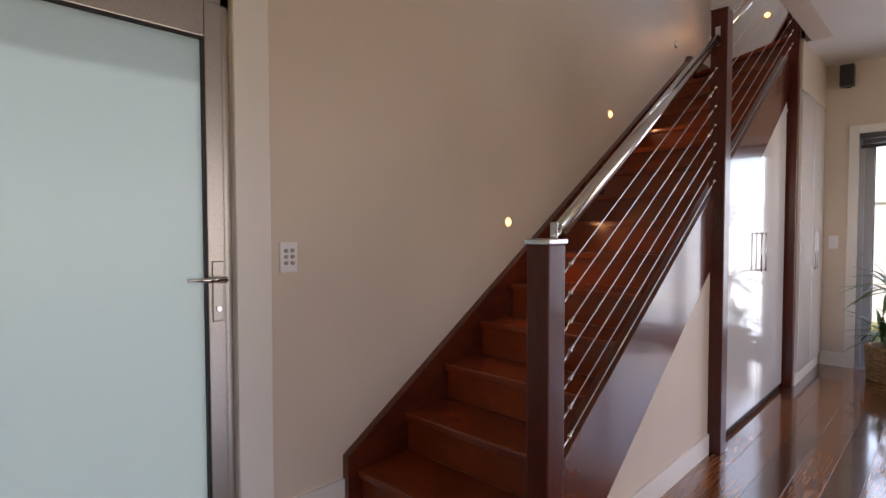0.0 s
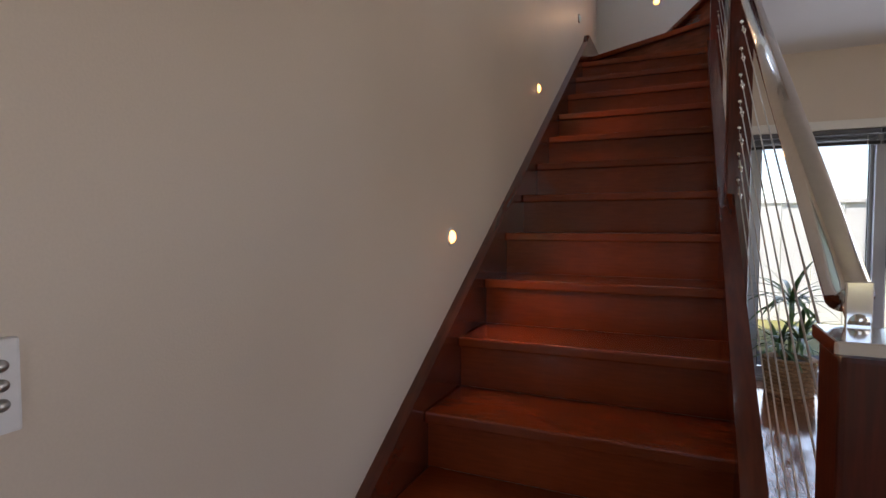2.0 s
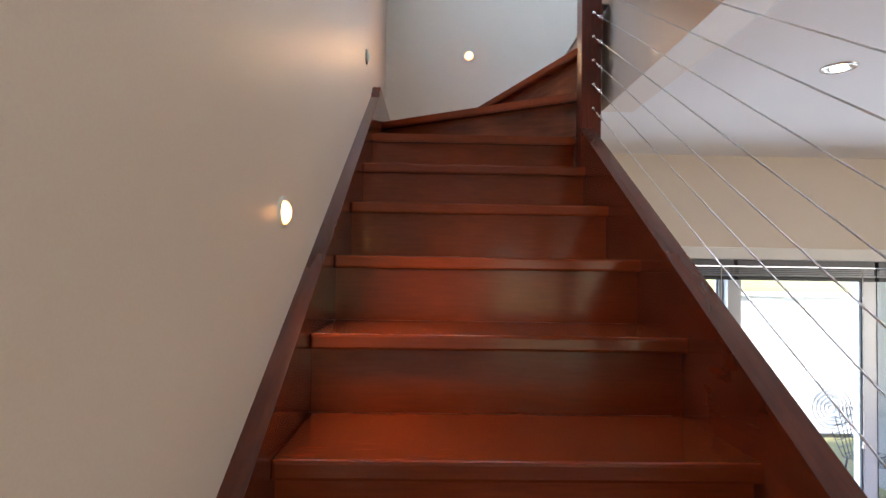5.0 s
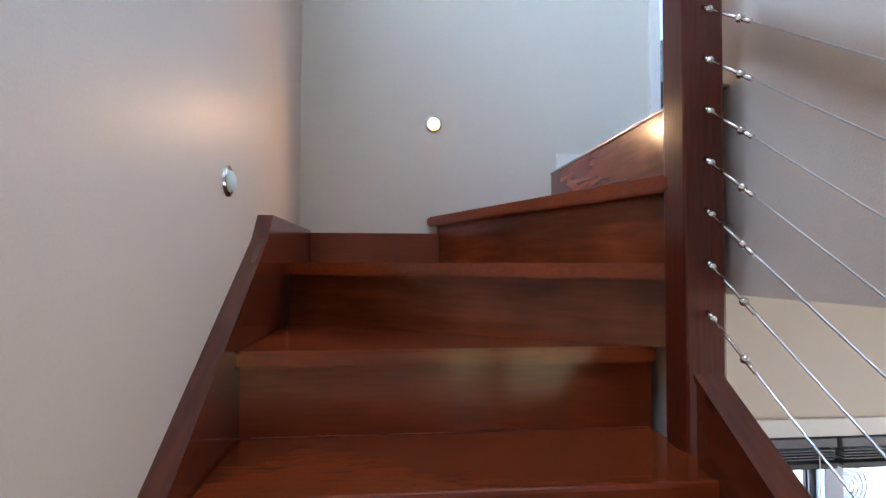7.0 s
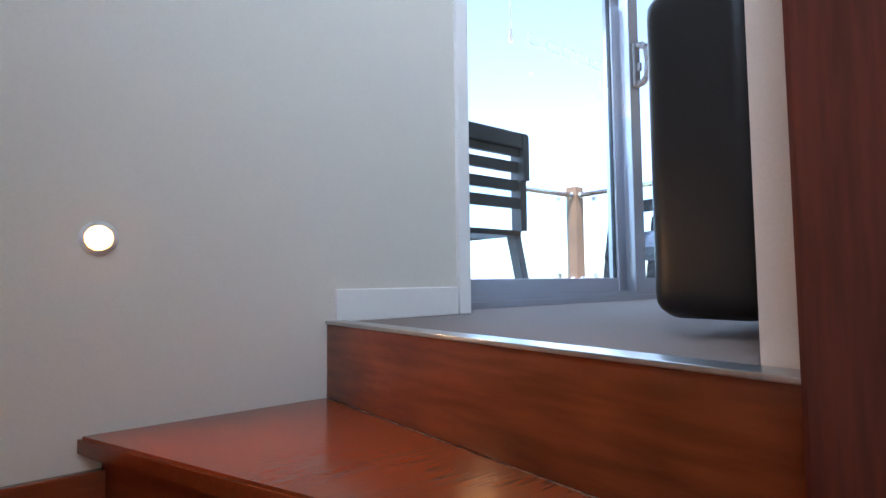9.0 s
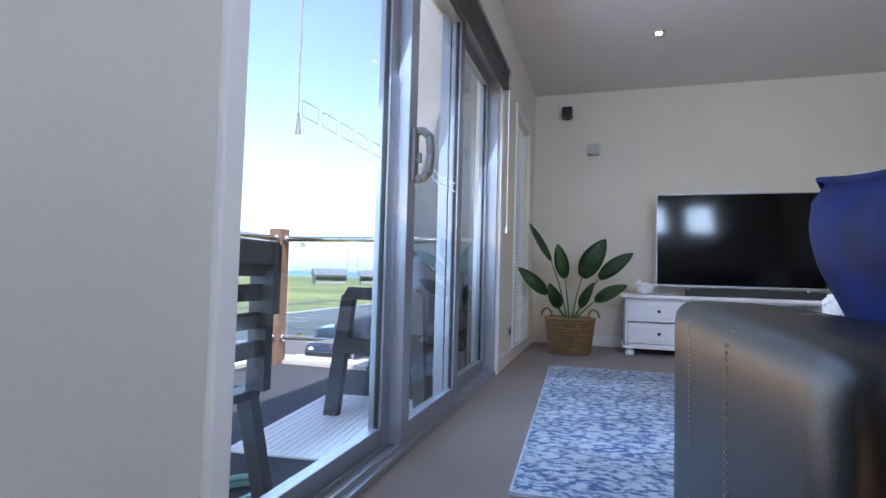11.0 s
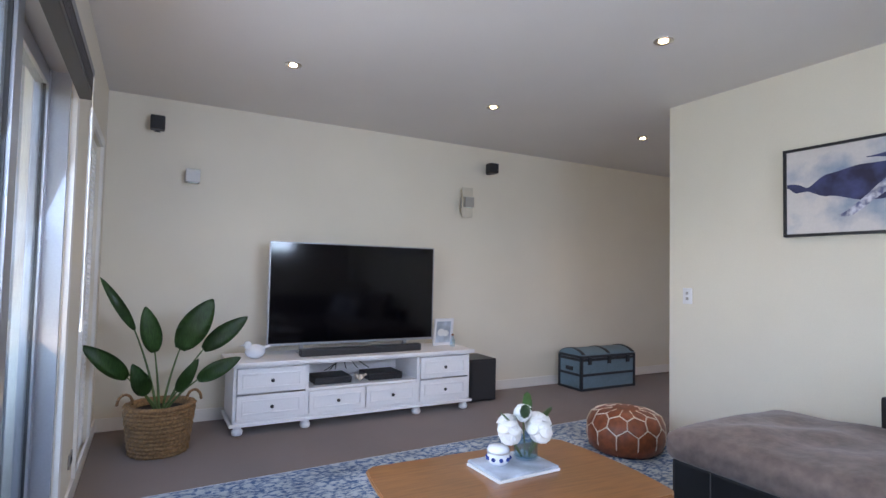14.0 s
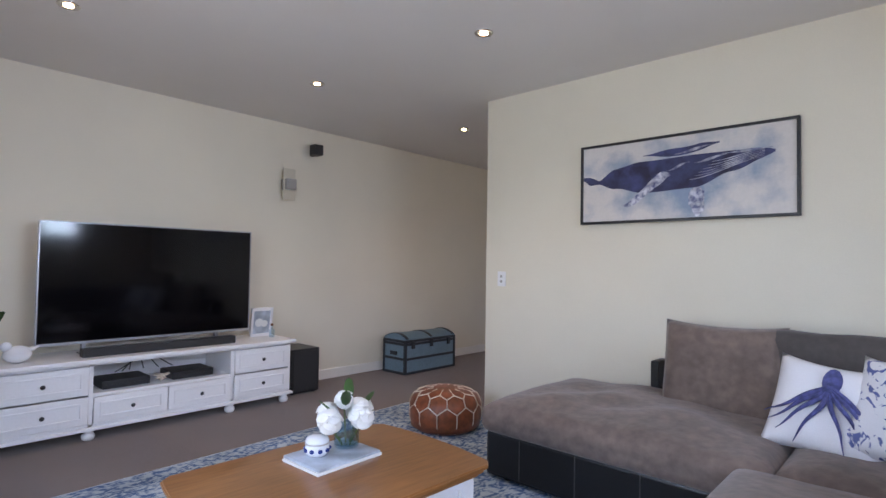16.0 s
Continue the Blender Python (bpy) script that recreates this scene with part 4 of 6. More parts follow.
for fy in (3.685, 3.715):
    rod(bird, (5.80, fy, cz1 + 0.03), (5.80, fy, cz1 + 0.05), 0.005, segs=6)
solid("bird_ornament", bird, CERAMIC, "small white ceramic bird ornament on the console", "ornament", smooth=True)
pf = thing("photo_frame", "white framed shell print leaning on the console", "picture frame", at=(5.98, 1.995, cz1 + 0.031, 0, -8, 0))
part("frame", box(box(box(boxm(-0.01, 0.012, -0.10, -0.078, 0, 0.25), -0.01, 0.012, 0.078, 0.10, 0, 0.25), -0.01, 0.012, -0.078, 0.078, 0.225, 0.25), -0.01, 0.012, -0.078, 0.078, 0, 0.025), WHITE, pf)
part("print", boxm(-0.002, 0.01, -0.078, 0.078, 0.025, 0.225), MAGAZINE, pf)
part("motif", ball(ball(bmesh.new(), (-0.003, 0.02, 0.12), 0.04, (0.06, 1, 0.9)), (-0.003, -0.03, 0.11), 0.03, (0.06, 1, 1)), PAPER, pf)
bo = thing("glass_bottle", "small clear glass bottle with an amber stopper", "bottle")
part("bottle", lathe(bmesh.new(), [(0.02, 0), (0.022, 0.01), (0.022, 0.06), (0.01, 0.075), (0.01, 0.095)], 18, (5.86, 1.95, cz1 + 0.031)), GLASS2, bo, "", True)
part("stopper", ball(bmesh.new(), (5.86, 1.95, cz1 + 0.137), 0.012), OAK, bo, "", True)

wall_speaker(EAST, 4.41, 5.345, -90)
wall_speaker(EAST, 1.374, 5.34, -90)
PLATE = mat("smoky_frosted_plate", (0.60, 0.555, 0.45), 0.3, grain=0.03, scale=60)
for ly in (4.156, 1.655):
    wl = thing("wall_light", "small square satin metal up-and-down wall light", "wall light", group="tv wall lights")
    part("body", boxm(EAST - 0.11, EAST - 0.012, ly - 0.05, ly + 0.05, 4.920, 5.020, 0.004), LAMPBODY, wl)
    if ly < 3:
        part("glass_plate", boxm(EAST - 0.066, EAST - 0.060, ly - 0.062, ly + 0.062, 4.82, 5.12, 0.002), PLATE, wl, "smoky frosted glass plate")
    part("mount", boxm(EAST - 0.014, EAST, ly - 0.04, ly + 0.04, 4.930, 5.010), LAMPBODY, wl)
    part("lens", box(boxm(EAST - 0.095, EAST - 0.03, ly - 0.035, ly + 0.035, 4.917, 4.921), EAST - 0.095, EAST - 0.03, ly - 0.035, ly + 0.035, 5.019, 5.023), FROST, wl)

sp2 = thing("power_outlet", "white double switch plate on the partition wall", "switch")
part("plate", boxm(4.095, 4.17, 0.97, 0.979, 4.072, 4.187, 0.003), WHITE, sp2)
for zz in (4.11, 4.15):
    part("rocker", boxm(4.123, 4.142, 0.978, 0.983, zz - 0.01, zz + 0.01, 0.001), METALGREY, sp2)
for ox, oy, ax in ((4.83, WALL_N, "n"), (EAST, -0.75, "e")):
    po = thing("power_outlet", "low wall power outlet plate", "outlet")
    if ax == "n":
        part("plate", boxm(ox - 0.055, ox + 0.055, oy - 0.009, oy, F2 + 0.2, F2 + 0.27, 0.003), METALGREY, po)
        part("socket", boxm(ox - 0.03, ox + 0.03, oy - 0.011, oy - 0.008, F2 + 0.22, F2 + 0.25), SEAL, po)
    else:
        part("plate", boxm(ox - 0.009, ox, oy - 0.055, oy + 0.055, F2 + 0.2, F2 + 0.27, 0.003), WHITE, po)
        part("socket", boxm(ox - 0.011, ox - 0.008, oy - 0.03, oy + 0.03, F2 + 0.22, F2 + 0.25), SEAL, po)

# potted plant with paddle leaves
def basket(parent, x, y, z, r0, r1, h, rows, material):
    """Woven rings over a tapered wall, with two loop handles."""
    part("wall", lathe(bmesh.new(), [(r0 * 0.96, 0.0), (r1 * 0.96, h), (r1 * 0.86, h), (r0 * 0.8, 0.02)], 36, (x, y, z)), material, parent, "", True)
    for k in range(rows):
        f = (k + 0.5) / rows
        r = r0 + (r1 - r0) * f
        bm = bmesh.new()
        segs = 40
        for s in range(segs):
            a0, a1 = 2 * math.pi * s / segs, 2 * math.pi * (s + 1) / segs
            w = 0.004 * (1 if (s + k) % 2 else -1)
            rod(bm, (x + (r + w) * math.cos(a0), y + (r + w) * math.sin(a0), z + h * f), (x + (r - w) * math.cos(a1), y + (r - w) * math.sin(a1), z + h * f), h / rows * 0.5, segs=6, caps=False)
        part("woven_band", bm, material, parent, "", True)
    part("soil", rod(bmesh.new(), (x, y, z + h * 0.8), (x, y, z + h * 0.86), r1 * 0.86, segs=24), SOIL, parent)


def loop_handle(parent, x, y, z, ang, material, size=0.05):
    bm = bmesh.new()
    for k in range(8):
        a0, a1 = math.pi * k / 8, math.pi * (k + 1) / 8
        q = [Vector((math.cos(a) * size * -math.sin(ang), math.cos(a) * size * math.cos(ang), math.sin(a) * size * 1.5)) for a in (a0, a1)]
        rod(bm, Vector((x, y, z)) + q[0], Vector((x, y, z)) + q[1], 0.009, segs=8)
    part("handle", bm, material, parent, "", True)


def paddle_leaf(parent, root, base, tip, width, arch):
    """A curved stem from root to base, and one broad folded leaf from base to tip that faces the room."""
    width = width * 0.84
    root, base, tip = Vector(root), Vector(base), Vector(tip)
    st = bmesh.new()
    mid = (root + base) / 2 + Vector((0, (root.y - base.y) * 0.22, 0))
    pts = [root * (1 - f) ** 2 + mid * 2 * f * (1 - f) + base * f * f for f in (k / 7 for k in range(8))]
    for k in range(7):
        rod(st, pts[k], pts[k + 1], 0.010 - 0.0008 * k, 0.010 - 0.0008 * (k + 1), 8, caps=False)
    part("stem", st, STEM, parent, "", True)
    bm = bmesh.new()
    n, rows = 14, []
    d = (tip - base).normalized()
    side = d.cross(Vector((-1, 0, 0.25))).normalized()
    nrm = side.cross(d).normalized()
    for k in range(n + 1):
        f = k / n
        w = width / 2 * math.sin(math.pi * (0.04 + 0.95 * f) ** 0.85) ** 0.7
        p = base + (tip - base) * f + nrm * (arch * math.sin(math.pi * f))
        rows.append([bm.verts.new(p + side * (w * q) + nrm * (0.20 * w * abs(q) + 0.006 * noise.noise(p * 18 + Vector((q, k, 0))))) for q in (-1, -0.5, 0, 0.5, 1)])
    for a, b in zip(rows, rows[1:]):
        for k in range(4):
            bm.faces.new((a[k], a[k + 1], b[k + 1], b[k]))
    bmesh.ops.solidify(bm, geom=bm.faces[:], thickness=0.0015)
    part("leaf", bm, LEAF, parent, "", True)


pl = thing("potted_plant", "broad-leaved green plant in a woven cane basket", "potted plant")
PX, PY = 5.56, 4.325
basket(pl, PX, PY, F2, 0.165, 0.205, 0.315, 12, WICKER)
for s in (1, -1):
    loop_handle(pl, PX, PY + s * 0.2, F2 + 0.315, 0.0, WICKER, 0.045)
for by, bz, ty, tz, w, dx in ((0.165, 0.80, 0.36, 1.13, 0.075, -0.05), (0.045, 0.65, 0.11, 0.945, 0.145, -0.04), (-0.10, 0.66, -0.29, 0.99, 0.22, -0.03), (-0.24, 0.655, -0.51, 0.87, 0.15, -0.06),
                              (0.19, 0.51, 0.43, 0.73, 0.135, -0.12), (0.085, 0.395, 0.165, 0.605, 0.13, -0.12), (-0.09, 0.405, -0.20, 0.62, 0.10, -0.14), (-0.21, 0.465, -0.465, 0.605, 0.13, -0.10)):
    paddle_leaf(pl, (PX, PY + 0.1 * by, F2 + 0.24), (PX + dx, PY + by, F2 + bz), (PX + 1.6 * dx, PY + ty, F2 + tz), w, 0.03)

# trunk
tr = thing("storage_trunk", "blue-grey dome-topped storage trunk with dark bands", "trunk", at=(5.925, 0.07, F2, 0, 0, 0))
part("chest", boxm(-0.17, 0.17, -0.39, 0.39, 0.0, 0.33, 0.004), TRUNKBLUE, tr)
lid = [(-0.17, 0.335)] + [(-0.17 + 0.34 * k / 10, 0.375 + 0.052 * math.sin(math.pi * k / 10) ** 0.8) for k in range(11)] + [(0.17, 0.335)]
lid_ob = part("lid", prism(bmesh.new(), lid, "y", -0.39, 0.39), TRUNKBLUE, tr, "domed blue-grey lid")
for zz in (0.0, 0.15, 0.305, 0.338):
    part("band", boxm(-0.176, 0.176, -0.396, 0.396, zz, zz + 0.026, 0.002), TRUNKBAND, tr, "dark metal edge band")
for yy in (-0.396, 0.372):
    for xx in (-0.176, 0.152):
        part("corner_strip", boxm(xx - 0.002, xx + 0.026, yy - 0.002, yy + 0.026, 0.002, 0.36, 0.002), TRUNKBAND, tr)
for yy in (-0.36, 0.0, 0.36):
    st = [(x_ * 1.03, z_ + 0.006) for x_, z_ in lid[1:-1]] + [(x_ * 0.98, z_ - 0.004) for x_, z_ in reversed(lid[1:-1])]
    part("lid_strap", prism(bmesh.new(), st, "y", yy - 0.018, yy + 0.018), TRUNKBAND, lid_ob)
for yy in (-0.28, 0.0, 0.28):
    part("latch", boxm(-0.186, -0.172, yy - 0.022, yy + 0.022, 0.27, 0.35, 0.003), TRUNKBAND, tr)
part("side_handle", boxm(-0.05, 0.05, 0.392, 0.41, 0.20, 0.24, 0.006), TRUNKBAND, tr, "dark leather side handle")

# pouf
pf = thing("leather_pouf", "round tan leather pouf with cream star stitching", "pouf", at=(4.23, 1.5, F2 + 0.012))
prof = [(0.20, 0.0), (0.245, 0.03), (0.262, 0.10), (0.258, 0.18), (0.225, 0.245), (0.15, 0.275), (0.05, 0.285)]
part("body", lathe(bmesh.new(), prof, 40), TAN, pf, "", True)


def prof_at(s):
    s = max(0.0, min(len(prof) - 1.001, s))
    i = int(s)
    f = s - i
    return tuple(prof[i][k] * (1 - f) + prof[i + 1][k] * f for k in (0, 1))


for k in range(12):
    bm = bmesh.new()
    a = 2 * math.pi * k / 12
    def on(s, da):
        r, z = prof_at(s)
        return Vector((1.008 * r * math.cos(a + da), 1.008 * r * math.sin(a + da), z + 0.002))
    w = math.pi / 12
    path = [on(0.4, 0), on(1.6, 0), on(2.6, 0)]
    path2 = [on(2.6, 0), on(3.2, w), on(4.0, w), on(4.6, 0), on(5.6, 0)]
    path3 = [on(2.6, 0), on(3.2, -w), on(4.0, -w), on(4.6, 0)]
    for pth in (path, path2, path3):
        for p, q in zip(pth, pth[1:]):
            rod(bm, p, q, 0.0045, segs=6)
    part("stitching", bm, STITCH, pf)

# coffee table
ct = thing("coffee_table", "long coffee table with honey timber top and white panelled base", "coffee table", at=(3.235, 3.185, F2 + 0.012, 0, 0, -2))
TH = 0.418


def bowed(h, w2, bow, k=0.03):
    """A long outline with gently bowed ends and clipped corners."""
    arc = [(h - k) * (1 - 2 * i / 10) for i in range(11)]
    return [(-h, -w2 + k), (-h, w2 - k)] + [(-x, w2 + bow * (1 - (x / h) ** 2)) for x in arc] + [(h, w2 - k), (h, -w2 + k)] + [(x, -w2 - bow * (1 - (x / h) ** 2)) for x in arc]


for nm, a, c, lo, hi in (("tabletop", 0.345, 0.475, -0.018, 0.0), ("edge_moulding", 0.333, 0.463, -0.032, -0.018), ("lower_moulding", 0.318, 0.448, -0.046, -0.032)):
    top = prism(bmesh.new(), bowed(a, c, 0.035), "z", TH + lo, TH + hi)
    bmesh.ops.bevel(top, geom=[e for e in top.edges if abs(e.verts[0].co.z - e.verts[1].co.z) < 1e-5], offset=0.005, segments=3, affect="EDGES")
    part(nm, top, OAK, ct, "worn honey-coloured timber top" if nm == "tabletop" else "")
part("base", prism(bmesh.new(), bowed(0.285, 0.418, 0.03), "z", 0.03, TH - 0.046), WHITE, ct, "white painted base")
part("plinth", prism(bmesh.new(), bowed(0.318, 0.448, 0.035), "z", 0.0, 0.055), WHITE, ct)
part("plinth_moulding", prism(bmesh.new(), bowed(0.303, 0.434, 0.033), "z", 0.055, 0.075), WHITE, ct)
for sx, sy in ((-1, -1), (-1, 1), (1, -1), (1, 1)):
    part("corner_post", boxm(sx * 0.268 - 0.028, sx * 0.268 + 0.028, sy * 0.392 - 0.03, sy * 0.392 + 0.03, 0.07, TH - 0.047, 0.006), WHITE, ct)
for a in (-0.37, -0.122, 0.126):
    d = part("front_panel", box(box(box(boxm(-0.299, -0.284, a, a + 0.022, 0.09, 0.365), -0.299, -0.284, a + 0.222, a + 0.244, 0.09, 0.365), -0.299, -0.284, a + 0.022, a + 0.222, 0.343, 0.365), -0.299, -0.284, a + 0.022, a + 0.222, 0.09, 0.112), WHITE, ct)
    kb = ball(ball(bmesh.new(), (-0.302, a + 0.114, 0.24), 0.011), (-0.302, a + 0.130, 0.24), 0.011)
    rod(kb, (-0.302, a + 0.122, 0.242), (-0.302, a + 0.122, 0.218), 0.014, 0.001, 10)
    part("heart_knob", kb, BLACKP, d, "black heart-shaped knob", True)

TZ = F2 + 0.012 + TH
mag = thing("magazine", "glossy pale blue magazines stacked on the coffee table", "magazine", at=(3.335, 3.12, TZ, 0, 0, 2))
part("lower_issue", boxm(-0.11, 0.11, -0.15, 0.15, 0.0, 0.010, 0.002), PAPER, mag)
part("upper_issue", boxm(-0.105, 0.115, -0.145, 0.142, 0.010, 0.02, 0.002), MAGAZINE, mag)
vz = TZ + 0.02
va = thing("flower_vase", "clear glass jar of white peony flowers", "vase", at=(3.365, 3.035, vz))
part("jar", lathe(bmesh.new(), [(0.045, 0), (0.05, 0.008), (0.05, 0.09), (0.047, 0.09), (0.046, 0.01)], 24), GLASS2, va, "clear glass jar", True)
random.seed(5)
for k, (bx, by, bz, br) in enumerate(((-0.03, 0.105, 0.125, 0.056), (-0.075, -0.01, 0.125, 0.058), (0.0, -0.055, 0.135, 0.06), (0.02, 0.0, 0.175, 0.046), (0.06, 0.05, 0.13, 0.052), (0.03, -0.11, 0.12, 0.048))):
    part("stalk", rod(bmesh.new(), (0.25 * bx, 0.25 * by, 0.01), (bx, by, bz - 0.02), 0.003, segs=6), STEM, va)
    bl = bmesh.new()
    for p in range(34):
        th, ph = p * 2.4 + k, -0.7 + 2.2 * p / 34
        dv = Vector((math.cos(th) * math.cos(ph), math.sin(th) * math.cos(ph), math.sin(ph)))
        c = Vector((bx, by, bz)) + dv * br * random.uniform(0.45, 0.72)
        q = (dv + Vector((0, 0, 0.35))).to_track_quat("Z", "Y").to_matrix().to_4x4()
        bmesh.ops.create_uvsphere(bl, u_segments=9, v_segments=6, radius=br * random.uniform(0.42, 0.62), matrix=Matrix.Translation(c) @ q @ Matrix.Diagonal((1, 0.8, 0.16, 1)))
    part("bloom", bl, PETAL, va, "", True)
for k in range(6):
    a = 2 * math.pi * (k + 0.4) / 6
    bm = bmesh.new()
    c = Vector((0.07 * math.cos(a), 0.085 * math.sin(a), 0.115 + 0.045 * (k % 3)))
    q = Vector((math.cos(a), math.sin(a), 0.9)).to_track_quat("X", "Z").to_matrix().to_4x4()
    bmesh.ops.create_uvsphere(bm, u_segments=8, v_segments=6, radius=0.06, matrix=Matrix.Translation(c) @ q @ Matrix.Diagonal((1, 0.36, 0.05, 1)))
    part("leaf", bm, LEAF, va, "", True)
jar = thing("trinket_jar", "small blue and white lidded ceramic jar on magazines", "jar", at=(3.36, 3.175, vz))
part("bowl", lathe(bmesh.new(), [(0.032, 0), (0.043, 0.012), (0.045, 0.035), (0.041, 0.046)], 26), CERAMIC, jar, "", True)
lidj = part("lid", lathe(bmesh.new(), [(0.044, 0.047), (0.045, 0.056), (0.038, 0.068), (0.02, 0.073), (0.004, 0.074)], 26), CERAMIC, jar, "", True)
part("rim", lathe(bmesh.new(), [(0.0455, 0.044), (0.047, 0.047), (0.0455, 0.050)], 26), METALGREY, jar)
for k in range(9):
    a = 2 * math.pi * k / 9
    part("motif", ball(bmesh.new(), (0.0445 * math.cos(a), 0.0445 * math.sin(a), 0.024), 0.009, (1, 1, 0.9), 8, 6), COBALT, jar)

# sectional sofa
SEAM = mat("grey_leather_seam", (0.06, 0.055, 0.055), 0.6, grain=0.2, scale=90)
so = thing("sectional_sofa", "L-shaped sofa in black leather with grey-brown suede seats", "sofa")
sx0, sx1 = 1.25, 2.2
part("base", box(boxm(sx0, sx1 - 0.02, 1.02, 3.62, F2 + 0.03, F2 + 0.26, 0.02), sx0, 3.47, 1.02, 2.0, F2 + 0.03, F2 + 0.272, 0.02), LEATHER, so, "black leather base")
for k in range(5):
    xx = 3.25 - 0.32 * k
    part("seam", rod(bmesh.new(), (xx, 2.0015, F2 + 0.05), (xx, 2.0015, F2 + 0.255), 0.003, segs=6), SEAM, so)
for fx, fy in ((1.32, 1.1), (3.36, 1.1), (3.36, 1.94), (2.08, 3.5), (1.32, 3.5)):
    part("foot", rod(bmesh.new(), (fx, fy, F2), (fx, fy, F2 + 0.035), 0.025), SEAL, so)
AY0, AY1, AX1, AZ = 3.69, 3.882, 2.235, F2 + 0.605
arm_ob = part("arm", soft_box(bmesh.new(), sx0, AX1, AY0, AY1, F2 + 0.03, AZ, 0.04, 0.010, 24, 6, 0.0), LEATHER, so, "boxy black leather arm", True)
profile = [(AY1 + 0.001, F2 + 0.06), (AY1 + 0.001, AZ - 0.04), (AY1 - 0.011, AZ - 0.011), (AY1 - 0.04, AZ + 0.002), (AY1 - 0.11, AZ + 0.013), (AY0 + 0.04, AZ + 0.003)]
for xx in (1.62, 1.635, 1.965):
    sm = bmesh.new()
    for (ya, za), (yb, zb) in zip(profile, profile[1:]):
        n = max(1, int(math.hypot(yb - ya, zb - za) / 0.005))
        for i in range(0, n, 2):
            rod(sm, (xx, ya + (yb - ya) * i / n, za + (zb - za) * i / n), (xx, ya + (yb - ya) * (i + 1) / n, za + (zb - za) * (i + 1) / n), 0.0009, segs=5)
    part("stitching", sm, STITCH, arm_ob)
part("back", soft_box(bmesh.new(), sx0, sx0 + 0.20, 1.02, 3.66, F2 + 0.03, F2 + 0.60, 0.05, 0.0, 10), LEATHER, so, "low black leather back", True)
part("back", soft_box(bmesh.new(), sx0 + 0.2, 2.86, 1.0, 1.16, F2 + 0.20, F2 + 0.64, 0.04, 0.0, 10), LEATHER, so, "", True)
part("back_end", boxm(2.85, 2.90, 1.0, 1.15, F2 + 0.26, F2 + 0.62, 0.015), LEATHER, so)
part("seat_cushion", soft_box(bmesh.new(), 2.10, 3.51, 1.0, 2.03, F2 + 0.255, F2 + 0.41, 0.06, 0.055, 30, 3, 0.045), SUEDE, so, "", True)
part("seat_cushion", soft_box(bmesh.new(), 1.42, 2.23, 2.03, 3.69, F2 + 0.25, F2 + 0.42, 0.05, 0.04, 26, 8, 0.03), SUEDE, so, "", True)
part("seat_cushion", soft_box(bmesh.new(), 1.42, 2.11, 1.12, 2.04, F2 + 0.25, F2 + 0.41, 0.05, 0.035, 12, 5, 0.02), SUEDE, so, "", True)
part("back_cushion", soft_box(bmesh.new(), 1.55, 2.28, 1.12, 1.30, F2 + 0.40, F2 + 0.865, 0.06, 0.01, 12, 2, 0.02), SUEDE_D, so, "dark grey back cushion", True)
part("back_cushion", soft_box(bmesh.new(), 1.36, 1.56, 1.5, 2.9, F2 + 0.40, F2 + 0.78, 0.06, 0.01, 12, 4, 0.02), SUEDE_D, so, "dark grey back cushion", True)


def cushion(name, label, w, h, t, at, material, seed, trim=None, sag=0.07):
    th = thing(name, label, "cushion", at=at)
    part("cover", pillow(bmesh.new(), w, h, t, pose(0, 0, 0), 18, 0.7, seed, sag), material, th, "", True)
    if trim:
        bm = bmesh.new()
        pts = []
        for k in range(48):
            s = k / 12.0
            i, f = int(s), s - int(s)
            c = [(-1, -1), (1, -1), (1, 1), (-1, 1), (-1, -1)]
            u, v = c[i][0] * (1 - f) + c[i + 1][0] * f, c[i][1] * (1 - f) + c[i + 1][1] * f
            pts.append(Vector((u * w / 2 * (1 - sag * (1 - v * v)), v * h / 2 * (1 - sag * (1 - u * u)) * ((1 - 0.072 * (1 - u * u)) if abs(v) > 0.5 else 1.0), 0)))
        rings = []
        for k, p in enumerate(pts):
            d = (pts[(k + 1) % 48] - pts[k - 1]).normalized()
            side = Vector((-d.y, d.x, 0))
            rings.append([bm.verts.new(p + side * 0.006 * math.cos(g) + Vector((0, 0, 0.006 * math.sin(g)))) for g in (0, 1.05, 2.09, 3.14, 4.19, 5.24)])
        for k in range(48):
            ra, rb = rings[k], rings[(k + 1) % 48]
            for g in range(6):
                bm.faces.new((ra[g], ra[(g + 1) % 6], rb[(g + 1) % 6], rb[g]))
        part("piping", bm, trim, th)
    return th


cushion("back_cushion", "large loose grey-brown suede back cushion on the sofa", 0.60, 0.52, 0.19, (2.475, 1.275, F2 + 0.63, 79, 0, 180), SUEDE, 1, None, 0.02)
cushion("navy_cushion", "navy velvet scatter cushion with piped edges", 0.48, 0.46, 0.20, (1.55, 3.615, F2 + 0.615, 68, 0, 3), NAVY, 2, NAVY, 0.05)


